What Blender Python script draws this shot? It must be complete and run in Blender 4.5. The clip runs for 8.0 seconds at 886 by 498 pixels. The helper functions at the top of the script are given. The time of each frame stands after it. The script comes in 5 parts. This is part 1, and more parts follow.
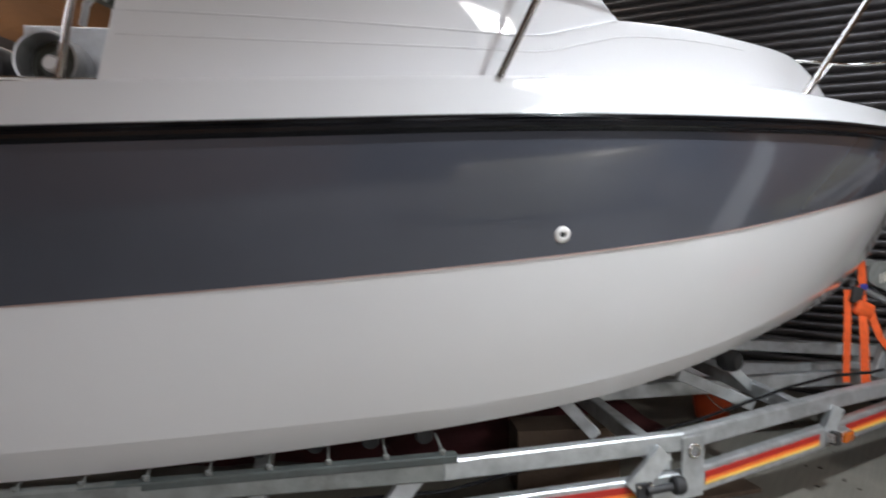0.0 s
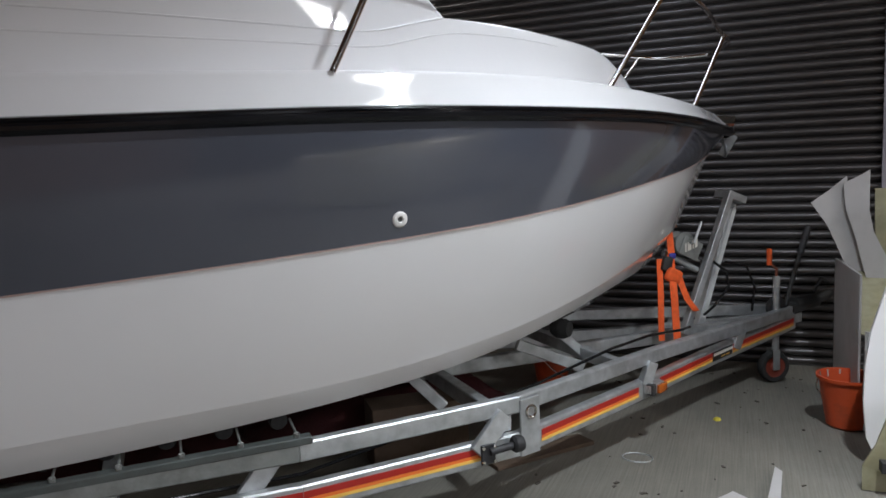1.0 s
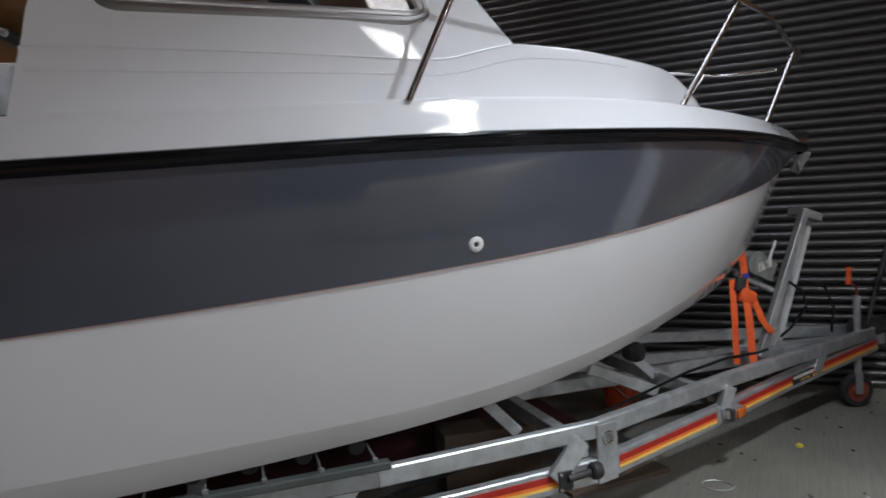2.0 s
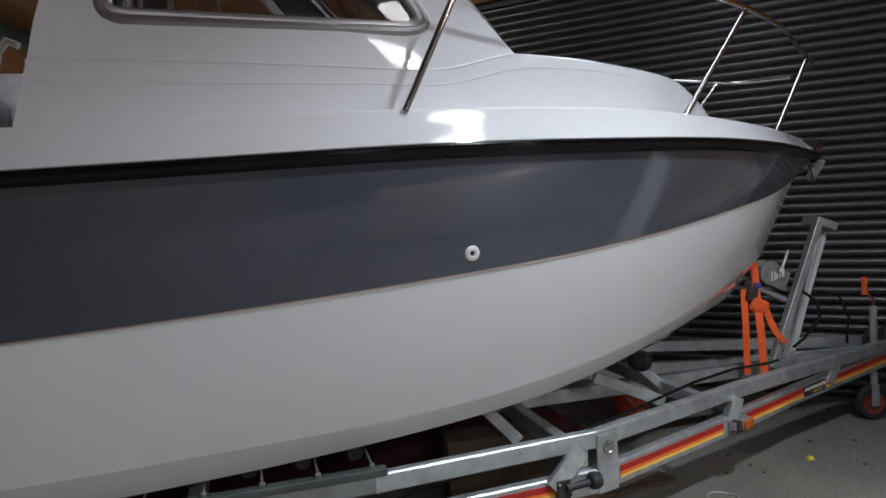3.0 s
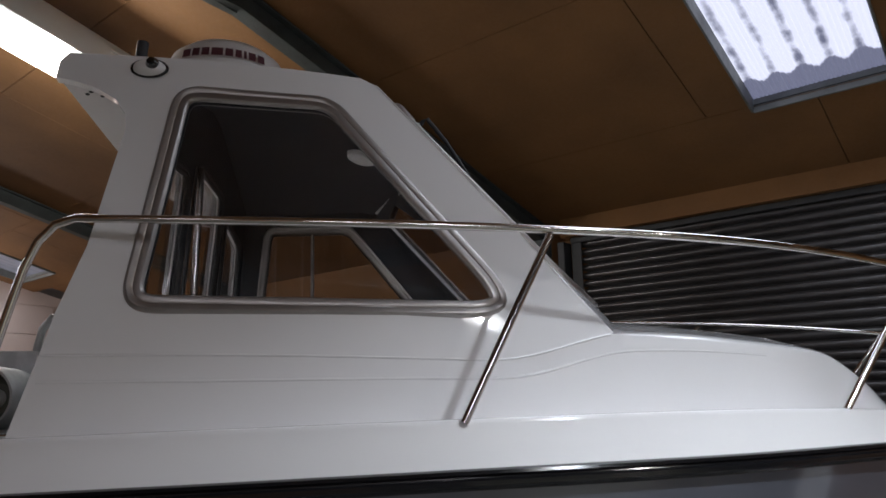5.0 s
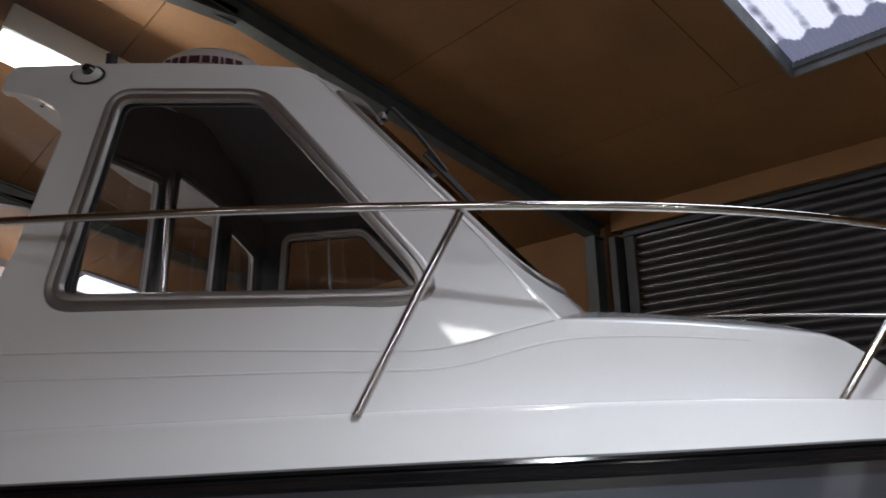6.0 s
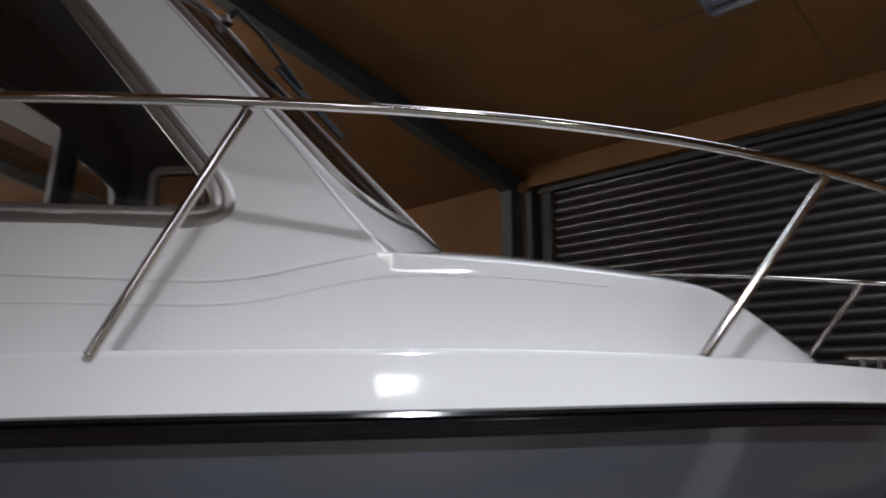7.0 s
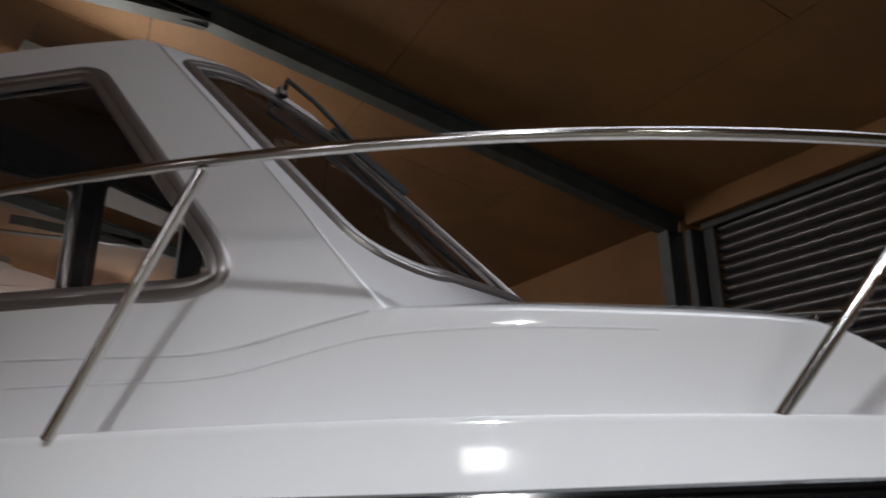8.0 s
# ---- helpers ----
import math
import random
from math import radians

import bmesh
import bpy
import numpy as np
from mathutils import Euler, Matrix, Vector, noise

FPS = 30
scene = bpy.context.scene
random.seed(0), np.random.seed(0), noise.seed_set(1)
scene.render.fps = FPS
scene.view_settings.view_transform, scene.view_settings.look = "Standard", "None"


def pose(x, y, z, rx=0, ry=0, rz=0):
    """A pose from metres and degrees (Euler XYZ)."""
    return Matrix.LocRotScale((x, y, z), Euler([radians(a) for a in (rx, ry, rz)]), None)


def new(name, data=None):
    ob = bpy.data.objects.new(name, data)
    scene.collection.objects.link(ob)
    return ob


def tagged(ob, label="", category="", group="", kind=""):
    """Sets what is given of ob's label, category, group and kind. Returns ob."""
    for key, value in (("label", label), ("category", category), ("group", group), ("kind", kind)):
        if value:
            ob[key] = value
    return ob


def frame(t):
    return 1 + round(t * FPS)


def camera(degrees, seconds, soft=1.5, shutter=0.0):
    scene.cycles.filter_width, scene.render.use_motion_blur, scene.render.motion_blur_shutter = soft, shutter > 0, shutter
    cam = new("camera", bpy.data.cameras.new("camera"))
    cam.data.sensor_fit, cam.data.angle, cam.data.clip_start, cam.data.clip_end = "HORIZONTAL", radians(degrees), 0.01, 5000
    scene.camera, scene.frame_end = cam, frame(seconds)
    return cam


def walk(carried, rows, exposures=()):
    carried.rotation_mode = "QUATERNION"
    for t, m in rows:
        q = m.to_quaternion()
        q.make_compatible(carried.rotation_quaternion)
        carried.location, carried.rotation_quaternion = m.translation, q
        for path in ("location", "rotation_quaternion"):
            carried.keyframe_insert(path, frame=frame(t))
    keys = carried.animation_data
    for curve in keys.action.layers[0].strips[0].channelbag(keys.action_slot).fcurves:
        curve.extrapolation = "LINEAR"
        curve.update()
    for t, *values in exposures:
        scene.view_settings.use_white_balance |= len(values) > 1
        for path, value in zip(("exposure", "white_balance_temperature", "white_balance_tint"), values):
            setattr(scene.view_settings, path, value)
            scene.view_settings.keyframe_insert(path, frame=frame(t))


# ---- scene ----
# ---- camera and its path ----
cam = camera(63.9, 8.0, soft=1.6, shutter=0.3)
ROWS = [
    (0, 0.000, 0.000, 1.472, 34.53, -4.89, -0.28),
    (0.2, 0.083, 0.022, 1.472, 31.47, -6.37, -0.00),
    (0.5, 0.133, -0.002, 1.463, 25.76, -5.81, -0.43),
    (1, 0.109, -0.093, 1.463, 22.95, -5.84, -2.06),
    (1.5, 0.093, -0.121, 1.464, 22.95, -4.38, -2.90),
    (2, 0.032, -0.132, 1.475, 27.05, -3.82, -3.29),
    (2.2, 0.013, -0.144, 1.476, 28.75, -3.79, -3.12),
    (3.3, 0.161, -0.030, 1.504, 29.38, -2.83, -2.89),
    (3.4, 0.160, 0.008, 1.525, 30.17, -1.14, -2.84),
    (3.5, 0.163, 0.033, 1.553, 31.02, 0.11, -2.88),
    (4, 0.143, 0.145, 1.700, 33.90, 4.64, -2.23),
    (4.5, 0.029, 0.253, 1.838, 33.79, 11.37, -1.14),
    (4.6, 0.023, 0.265, 1.862, 35.01, 12.04, -0.50),
    (4.7, 0.017, 0.293, 1.881, 36.02, 11.95, -0.45),
    (5.8, 0.328, 0.858, 1.808, 47.80, 14.38, -1.27),
    (6, 0.380, 0.957, 1.804, 48.86, 13.59, -1.47),
    (6.2, 0.415, 1.057, 1.797, 47.34, 13.05, -1.47),
    (6.5, 0.403, 1.229, 1.778, 40.04, 12.38, 0.41),
    (6.8, 0.381, 1.391, 1.770, 40.60, 10.53, 1.03),
    (7, 0.361, 1.489, 1.762, 45.44, 10.95, 0.16),
    (7.2, 0.385, 1.606, 1.777, 53.56, 13.24, 0.11),
    (7.5, 0.394, 1.783, 1.806, 62.53, 16.08, 0.28),
    (7.8, 0.449, 1.949, 1.804, 65.13, 16.55, -0.16),
    (8, 0.458, 2.046, 1.776, 63.36, 16.24, -1.13),
]
walk(cam, [(t, pose(x, y, z, 0, 0, yaw) @ pose(0, 0, 0, 90 + pitch) @ pose(0, 0, 0, 0, 0, roll)) for t, x, y, z, yaw, pitch, roll in ROWS],
     [(0.0, 0.75, 6440, 10), (0.5, 0.54, 6400, 10), (1.0, 0.36, 6350, 10), (1.5, 0.24, 6300, 10), (2.2, 0.13, 6250, 10), (3.4, 0.08, 6220, 10), (4.0, 0.02, 6220, 10),
      (4.6, -0.02, 6330, 11), (5.8, 0.0, 6400, 11), (6.5, -0.08, 6480, 11), (7.0, -0.18, 6500, 11), (7.5, -0.28, 6550, 11), (8.0, -0.33, 6600, 11)])

# ---- world and light ----
world = bpy.data.worlds.new("world")
scene.world = world
world.use_nodes = True
sky = world.node_tree.nodes.new("ShaderNodeTexSky")
sky.sky_type, sky.sun_disc, sky.sun_elevation, sky.sun_rotation = "NISHITA", False, radians(30), radians(120)
world.node_tree.nodes["Background"].inputs["Strength"].default_value = 0.1
world.node_tree.links.new(sky.outputs[0], world.node_tree.nodes["Background"].inputs["Color"])

RISE = 0.25                      # slope of the roof lining
WALL_Y, EAVES = 5.56, 3.31       # wall with the roller shutter
RIDGE_Y = -1.5


def roof_z(y):
    return EAVES + RISE * (WALL_Y - y) if y > RIDGE_Y else EAVES + RISE * (WALL_Y - RIDGE_Y) - RISE * (RIDGE_Y - y)


def area_lamp(name, m, sx, sy, power, colour, spread=180):
    data = bpy.data.lights.new(name, "AREA")
    data.shape, data.size, data.size_y, data.energy, data.color = "RECTANGLE", sx, sy, power, colour
    data.spread = radians(spread)
    ob = new(name, data)
    ob.matrix_world = m
    return ob


TILT = math.degrees(math.atan(RISE))
# last four, on the rear slope, are unseen fill lights given skylight form
SKYLIGHTS_AND_FILLS = [(-0.63, 3.585, 0.70, 2.1, 1), (-10.1, 3.85, 1.0, 0.9, 1), (-9.6, -2.4, 0.70, 2.1, -1),
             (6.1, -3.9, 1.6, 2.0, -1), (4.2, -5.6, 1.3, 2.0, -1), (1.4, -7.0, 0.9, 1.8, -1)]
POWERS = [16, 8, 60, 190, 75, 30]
for (x, y, w, l, s), power in zip(SKYLIGHTS_AND_FILLS, POWERS):
    area_lamp("skylight_or_fill_lamp", pose(x, y, roof_z(y) - 0.06, -s * TILT), w, l, power, (0.92, 0.91, 0.97) if s < 0 else (0.82, 0.90, 1.0))
# a row of fittings hung on chains
FITTINGS = [(-4.10, 1.90, 3.99), (0.95, 1.85, 3.88), (5.3, 1.80, 3.88)]
area_lamp("fitting_lamp", pose(0.95, 1.85, 3.76), 0.13, 0.22, 90, (0.86, 0.93, 1.0), 118)
area_lamp("fitting_lamp", pose(5.3, 1.80, 3.76, 0, 0, 0), 0.30, 0.50, 240, (1.0, 0.97, 0.94), 165)
tube_lamp = bpy.data.lights.new("fitting_lamp", "POINT")
tube_lamp.energy, tube_lamp.shadow_soft_size, tube_lamp.color = 66, 0.12, (1.0, 0.97, 0.93)
new("fitting_lamp", tube_lamp).matrix_world = pose(-4.16, 1.92, 3.64)
far_lamp = bpy.data.lights.new("far_fitting_lamp", "POINT")
far_lamp.energy, far_lamp.shadow_soft_size, far_lamp.color = 115, 0.10, (1.0, 0.96, 0.95)
new("far_fitting_lamp", far_lamp).matrix_world = pose(-10.2, 1.95, 3.22)

# ---- materials ----


def material(name, colour, rough=0.5, metal=0.0, vary=0.08, scale=6.0, bump=0.0, bump_scale=60.0, coat=0.0, stretch=(1, 1, 1), dirt=None, dirt_scale=2.5, dirt_amount=0.4, island=0.0):
    m = bpy.data.materials.new(name)
    m.use_nodes = True
    nt = m.node_tree
    n, ln = nt.nodes, nt.links
    b = n["Principled BSDF"]
    b.inputs["Metallic"].default_value = metal
    b.inputs["Coat Weight"].default_value = coat
    b.inputs["Coat Roughness"].default_value = 0.04
    tc = n.new("ShaderNodeTexCoord")
    mp = n.new("ShaderNodeMapping")
    mp.inputs["Scale"].default_value = stretch
    ln.new(tc.outputs["Object"], mp.inputs["Vector"])
    big = n.new("ShaderNodeTexNoise")
    big.inputs["Scale"].default_value, big.inputs["Detail"].default_value = scale, 6
    ln.new(mp.outputs[0], big.inputs["Vector"])
    ramp = n.new("ShaderNodeValToRGB")
    lo = [max(0, c * (1 - vary)) for c in colour]
    hi = [min(1, c * (1 + vary)) for c in colour]
    ramp.color_ramp.elements[0].position, ramp.color_ramp.elements[1].position = 0.3, 0.7
    ramp.color_ramp.elements[0].color, ramp.color_ramp.elements[1].color = (*lo, 1), (*hi, 1)
    ln.new(big.outputs["Fac"], ramp.inputs["Fac"])
    out = ramp.outputs["Color"]
    if dirt:
        d = n.new("ShaderNodeTexNoise")
        d.inputs["Scale"].default_value, d.inputs["Detail"].default_value, d.inputs["Roughness"].default_value = dirt_scale, 9, 0.65
        ln.new(tc.outputs["Object"], d.inputs["Vector"])
        mr = n.new("ShaderNodeMapRange")
        mr.inputs["From Min"].default_value, mr.inputs["From Max"].default_value = 0.48, 0.72
        mr.inputs["To Max"].default_value = dirt_amount
        ln.new(d.outputs["Fac"], mr.inputs["Value"])
        mx = n.new("ShaderNodeMix")
        mx.data_type = "RGBA"
        mx.inputs["B"].default_value = (*dirt, 1)
        ln.new(mr.outputs[0], mx.inputs["Factor"])
        ln.new(out, mx.inputs["A"])
        out = mx.outputs["Result"]
    if island:
        oi = n.new("ShaderNodeObjectInfo")
        hs = n.new("ShaderNodeHueSaturation")
        mr = n.new("ShaderNodeMapRange")
        mr.inputs["To Min"].default_value, mr.inputs["To Max"].default_value = 1 - island, 1 + island
        ln.new(oi.outputs["Random"], mr.inputs["Value"])
        ln.new(mr.outputs[0], hs.inputs["Value"])
        ln.new(out, hs.inputs["Color"])
        out = hs.outputs["Color"]
    ln.new(out, b.inputs["Base Color"])
    rr = n.new("ShaderNodeMapRange")
    rr.inputs["To Min"].default_value, rr.inputs["To Max"].default_value = max(0.02, rough * 0.8), min(1, rough * 1.25)
    fine = n.new("ShaderNodeTexNoise")
    fine.inputs["Scale"].default_value, fine.inputs["Detail"].default_value = bump_scale, 5
    ln.new(mp.outputs[0], fine.inputs["Vector"])
    ln.new(fine.outputs["Fac"], rr.inputs["Value"])
    ln.new(rr.outputs[0], b.inputs["Roughness"])
    if bump:
        bp = n.new("ShaderNodeBump")
        bp.inputs["Strength"].default_value, bp.inputs["Distance"].default_value = bump, 0.01
        ln.new(fine.outputs["Fac"], bp.inputs["Height"])
        ln.new(bp.outputs[0], b.inputs["Normal"])
    return m


def glass(name, tint, rough=0.0, ior=1.45):
    m = bpy.data.materials.new(name)
    m.use_nodes = True
    b = m.node_tree.nodes["Principled BSDF"]
    b.inputs["Base Color"].default_value = (*tint, 1)
    b.inputs["Transmission Weight"].default_value = 1.0
    b.inputs["Roughness"].default_value = rough
    b.inputs["IOR"].default_value = ior
    return m


def skylight_material(name="skylight_sheet", strength=1.0):
    """Translucent ribbed sheet with daylight behind it and dirt lying in its troughs."""
    m = bpy.data.materials.new(name)
    m.use_nodes = True
    n, ln = m.node_tree.nodes, m.node_tree.links
    b = n["Principled BSDF"]
    tc = n.new("ShaderNodeTexCoord")
    sep = n.new("ShaderNodeSeparateXYZ")
    ln.new(tc.outputs["Object"], sep.inputs[0])
    wig = n.new("ShaderNodeTexNoise")
    wig.inputs["Scale"].default_value, wig.inputs["Detail"].default_value = 9.0, 4
    ln.new(tc.outputs["Object"], wig.inputs["Vector"])
    mul = n.new("ShaderNodeMath")
    mul.operation = "MULTIPLY"
    mul.inputs[1].default_value = 2 * math.pi / 0.142
    ln.new(sep.outputs["X"], mul.inputs[0])
    si = n.new("ShaderNodeMath")
    si.operation = "SINE"
    ln.new(mul.outputs[0], si.inputs[0])
    ad = n.new("ShaderNodeMath")
    ad.operation = "MULTIPLY_ADD"
    ad.inputs[1].default_value, ad.inputs[2].default_value = 2.2, -1.1
    ln.new(wig.outputs["Fac"], ad.inputs[0])
    su = n.new("ShaderNodeMath")
    su.operation = "ADD"
    ln.new(si.outputs[0], su.inputs[0])
    ln.new(ad.outputs[0], su.inputs[1])
    # dirt that has slid to the low end
    low = n.new("ShaderNodeMapRange")
    low.inputs["From Min"].default_value, low.inputs["From Max"].default_value = 0.88, 0.96
    low.inputs["To Max"].default_value = 3.0
    ln.new(sep.outputs["Y"], low.inputs["Value"])
    s2 = n.new("ShaderNodeMath")
    s2.operation = "SUBTRACT"
    ln.new(su.outputs[0], s2.inputs[0])
    ln.new(low.outputs[0], s2.inputs[1])
    ramp = n.new("ShaderNodeValToRGB")
    ramp.color_ramp.elements[0].position, ramp.color_ramp.elements[1].position = 0.12, 0.34
    ramp.color_ramp.elements[0].color, ramp.color_ramp.elements[1].color = (0.15, 0.16, 0.24, 1), (0.80, 0.83, 1.0, 1)
    mr = n.new("ShaderNodeMapRange")
    mr.inputs["From Min"].default_value, mr.inputs["From Max"].default_value = -1.6, 1.6
    ln.new(s2.outputs[0], mr.inputs["Value"])
    ln.new(mr.outputs[0], ramp.inputs["Fac"])
    b.inputs["Base Color"].default_value = (0.12, 0.12, 0.14, 1)
    ln.new(ramp.outputs["Color"], b.inputs["Emission Color"])
    b.inputs["Emission Strength"].default_value = strength
    return m


def glow(name, colour, strength):
    m = bpy.data.materials.new(name)
    m.use_nodes = True
    b = m.node_tree.nodes["Principled BSDF"]
    b.inputs["Base Color"].default_value = (*colour, 1)
    b.inputs["Emission Color"].default_value = (*colour, 1)
    b.inputs["Emission Strength"].default_value = strength
    return m


def concrete_material():
    m = material("brushed_concrete", (0.155, 0.146, 0.122), 0.75, 0, 0.14, 1.6, 0.0, dirt=(0.105, 0.097, 0.082), dirt_scale=1.2, dirt_amount=0.6)
    n, ln = m.node_tree.nodes, m.node_tree.links
    tc = n.new("ShaderNodeTexCoord")
    mp = n.new("ShaderNodeMapping")
    mp.inputs["Rotation"].default_value = (0, 0, radians(14))
    mp.inputs["Scale"].default_value = (130, 2.5, 1)
    ln.new(tc.outputs["Object"], mp.inputs["Vector"])
    no = n.new("ShaderNodeTexNoise")
    no.inputs["Scale"].default_value, no.inputs["Detail"].default_value = 1.0, 5
    ln.new(mp.outputs[0], no.inputs["Vector"])
    pb = n["Principled BSDF"]
    was = pb.inputs["Base Color"].links[0].from_socket
    mr = n.new("ShaderNodeMapRange")
    mr.inputs["From Min"].default_value, mr.inputs["From Max"].default_value = 0.35, 0.65
    mr.inputs["To Min"].default_value, mr.inputs["To Max"].default_value = 0.86, 1.12
    ln.new(no.outputs["Fac"], mr.inputs["Value"])
    hv = n.new("ShaderNodeHueSaturation")
    ln.new(mr.outputs[0], hv.inputs["Value"])
    ln.new(was, hv.inputs["Color"])
    ln.new(hv.outputs["Color"], pb.inputs["Base Color"])
    bp = n.new("ShaderNodeBump")
    bp.inputs["Strength"].default_value, bp.inputs["Distance"].default_value = 0.4, 0.006
    ln.new(no.outputs["Fac"], bp.inputs["Height"])
    ln.new(bp.outputs[0], n["Principled BSDF"].inputs["Normal"])
    return m


WHITE = material("white_gelcoat", (0.78, 0.772, 0.775), 0.055, 0, 0.02, 1.5, 0.0, coat=0.6)
GREY = material("graphite_gelcoat", (0.067, 0.072, 0.090), 0.14, 0, 0.12, 1.2, 0.0, coat=0.7)
SEAM = material("pinstripe", (0.36, 0.26, 0.23), 0.4)
RUBBER = material("black_rubber", (0.007, 0.007, 0.008), 0.13, 0, 0.2, 8, 0.0)
MATT_BLACK = material("matt_black_plastic", (0.02, 0.02, 0.022), 0.55, 0, 0.2, 10, 0.1)
TYRE = material("tyre_rubber", (0.02, 0.02, 0.02), 0.8, 0, 0.2, 20, 0.3)
STEEL = material("polished_stainless", (0.62, 0.59, 0.56), 0.13, 1.0, 0.04, 4)
ALU = material("anodised_aluminium", (0.36, 0.335, 0.32), 0.38, 0.85, 0.06, 12, 0.05, 200)
GALV = material("galvanised_steel", (0.52, 0.54, 0.55), 0.42, 0.75, 0.16, 18, 0.12, 120, dirt=(0.25, 0.25, 0.24), dirt_scale=5, dirt_amount=0.5)
DULL = material("weathered_or_shaded_alloy", (0.24, 0.25, 0.24), 0.6, 0.5, 0.18, 9, 0.1, dirt=(0.10, 0.09, 0.08), dirt_scale=7, dirt_amount=0.6)
LINING = material("dark_headlining", (0.028, 0.029, 0.035), 0.95, 0, 0.15, 30, 0.2, 300)
PANE = glass("window_glass", (0.86, 0.86, 0.86))
SMOKED = glass("smoked_glass", (0.70, 0.64, 0.60), ior=1.62)
SHUTTER = material("shutter_steel", (0.125, 0.118, 0.118), 0.36, 0.75, 0.15, 3, 0.05, 90, stretch=(0.3, 1, 4), dirt=(0.10, 0.09, 0.085), dirt_scale=1.5, dirt_amount=0.6)
CHIP = material("lining_board", (0.205, 0.097, 0.031), 0.8, 0, 0.2, 1.3, 0.15, 45, dirt=(0.150, 0.070, 0.026), dirt_scale=0.9, dirt_amount=0.55)
PALEWALL = material("pale_board", (0.58, 0.47, 0.42), 0.6, 0, 0.08, 1.2, 0.1, 40)
RAFTER = material("rafter_steel", (0.080, 0.092, 0.088), 0.6, 0.3, 0.2, 5, 0.15, dirt=(0.06, 0.05, 0.045), dirt_scale=3, dirt_amount=0.7)
DARK = material("dark_steel", (0.045, 0.045, 0.045), 0.55, 0.3, 0.2, 6)
PURPLE = material("painted_guide", (0.30, 0.29, 0.33), 0.5, 0.2, 0.1, 6)
FLOOR = concrete_material()
ORANGE = material("orange_webbing", (0.85, 0.12, 0.02), 0.7, 0, 0.12, 40, 0.4, 400)
ORANGE_PLASTIC = material("orange_plastic", (0.55, 0.075, 0.02), 0.4, 0, 0.12, 6, 0.05, dirt=(0.16, 0.04, 0.02), dirt_scale=6, dirt_amount=0.7)
RED_CLOTH = material("dark_red_cloth", (0.05, 0.008, 0.009), 0.9, 0, 0.3, 5, 0.4, 90)
CARD = material("brown_cardboard", (0.07, 0.046, 0.03), 0.85, 0, 0.15, 5, 0.2, dirt=(0.12, 0.08, 0.05), dirt_amount=0.5)
BOARD = material("grey_white_offcut", (0.40, 0.385, 0.375), 0.7, 0, 0.06, 3, 0.05, dirt=(0.27, 0.25, 0.22), dirt_scale=5, dirt_amount=0.35)
OLIVE = material("raw_glassfibre", (0.24, 0.22, 0.13), 0.55, 0, 0.2, 9, 0.35, 160, dirt=(0.45, 0.43, 0.33), dirt_scale=6, dirt_amount=0.5)
STRIPE_RED = material("red_tape", (0.36, 0.018, 0.012), 0.35, 0, 0.06, 8)
STRIPE_ORANGE = material("orange_tape", (0.75, 0.17, 0.03), 0.35, 0, 0.06, 8)
DARK_RED = material("dark_red_rim", (0.20, 0.035, 0.02), 0.5, 0, 0.2, 20)
STRIPE_YELLOW = material("yellow_tape", (0.85, 0.50, 0.10), 0.35, 0, 0.06, 8)
BLACK_TAPE = material("black_sign_tape", (0.015, 0.015, 0.015), 0.35)
PALE_INK = material("pale_print", (0.6, 0.58, 0.52), 0.5)
DARK_INK = material("dark_red_print", (0.09, 0.025, 0.035), 0.5)
AMBER = material("amber_lens", (0.42, 0.10, 0.012), 0.18, 0, 0.15, 30, 0.3, 160, coat=0.5)
WHITE_PLASTIC = material("white_plastic", (0.74, 0.72, 0.70), 0.4, 0, 0.04, 5)
PALE_METAL = material("pale_enamel", (0.55, 0.57, 0.56), 0.4, 0.1, 0.05, 5)
YELLOW = material("yellow_scrap", (0.6, 0.5, 0.06), 0.7)
DIRT = material("dark_debris", (0.06, 0.05, 0.04), 0.9, 0, 0.3, 30)
BLUE = material("blue_thread", (0.05, 0.05, 0.3), 0.6)
BRONZE = material("bronze_shackle", (0.30, 0.12, 0.08), 0.35, 0.8, 0.2, 20)
SKYSHEET = skylight_material()
TUBE_GLOW = glow("lit_diffuser", (1.0, 0.98, 0.95), 9.0)
DIM_SHEET = skylight_material("grey_skylight_sheet", 0.13)

# ---- mesh helpers ----


def part(name, bm, mat, parent=None, label="", angle=35):
    me = bpy.data.meshes.new(name)
    bmesh.ops.recalc_face_normals(bm, faces=bm.faces[:])
    bm.to_mesh(me)
    bm.free()
    for p in me.polygons:
        p.use_smooth = True
    me.set_sharp_from_angle(angle=radians(angle))
    me.materials.append(mat)
    ob = new(name, me)
    if parent:
        ob.parent = parent
    return tagged(ob, label)


def thing(name, m, label, category, group="", kind=""):
    ob = new(name)
    ob.matrix_world = m
    return tagged(ob, label, category, group, kind)


def merge(*bms):
    out = bmesh.new()
    for b in bms:
        me = bpy.data.meshes.new("tmp")
        b.to_mesh(me)
        b.free()
        out.from_mesh(me)
        bpy.data.meshes.remove(me)
    return out


def box(sx, sy, sz, m=None, bevel=0.004, seg=1):
    bm = bmesh.new()
    bmesh.ops.create_cube(bm, size=1, matrix=Matrix.Diagonal((sx, sy, sz, 1)))
    if bevel:
        bmesh.ops.bevel(bm, geom=bm.edges[:], offset=bevel, segments=seg, affect="EDGES", profile=0.5)
    if m is not None:
        bmesh.ops.transform(bm, matrix=m, verts=bm.verts[:])
    return bm


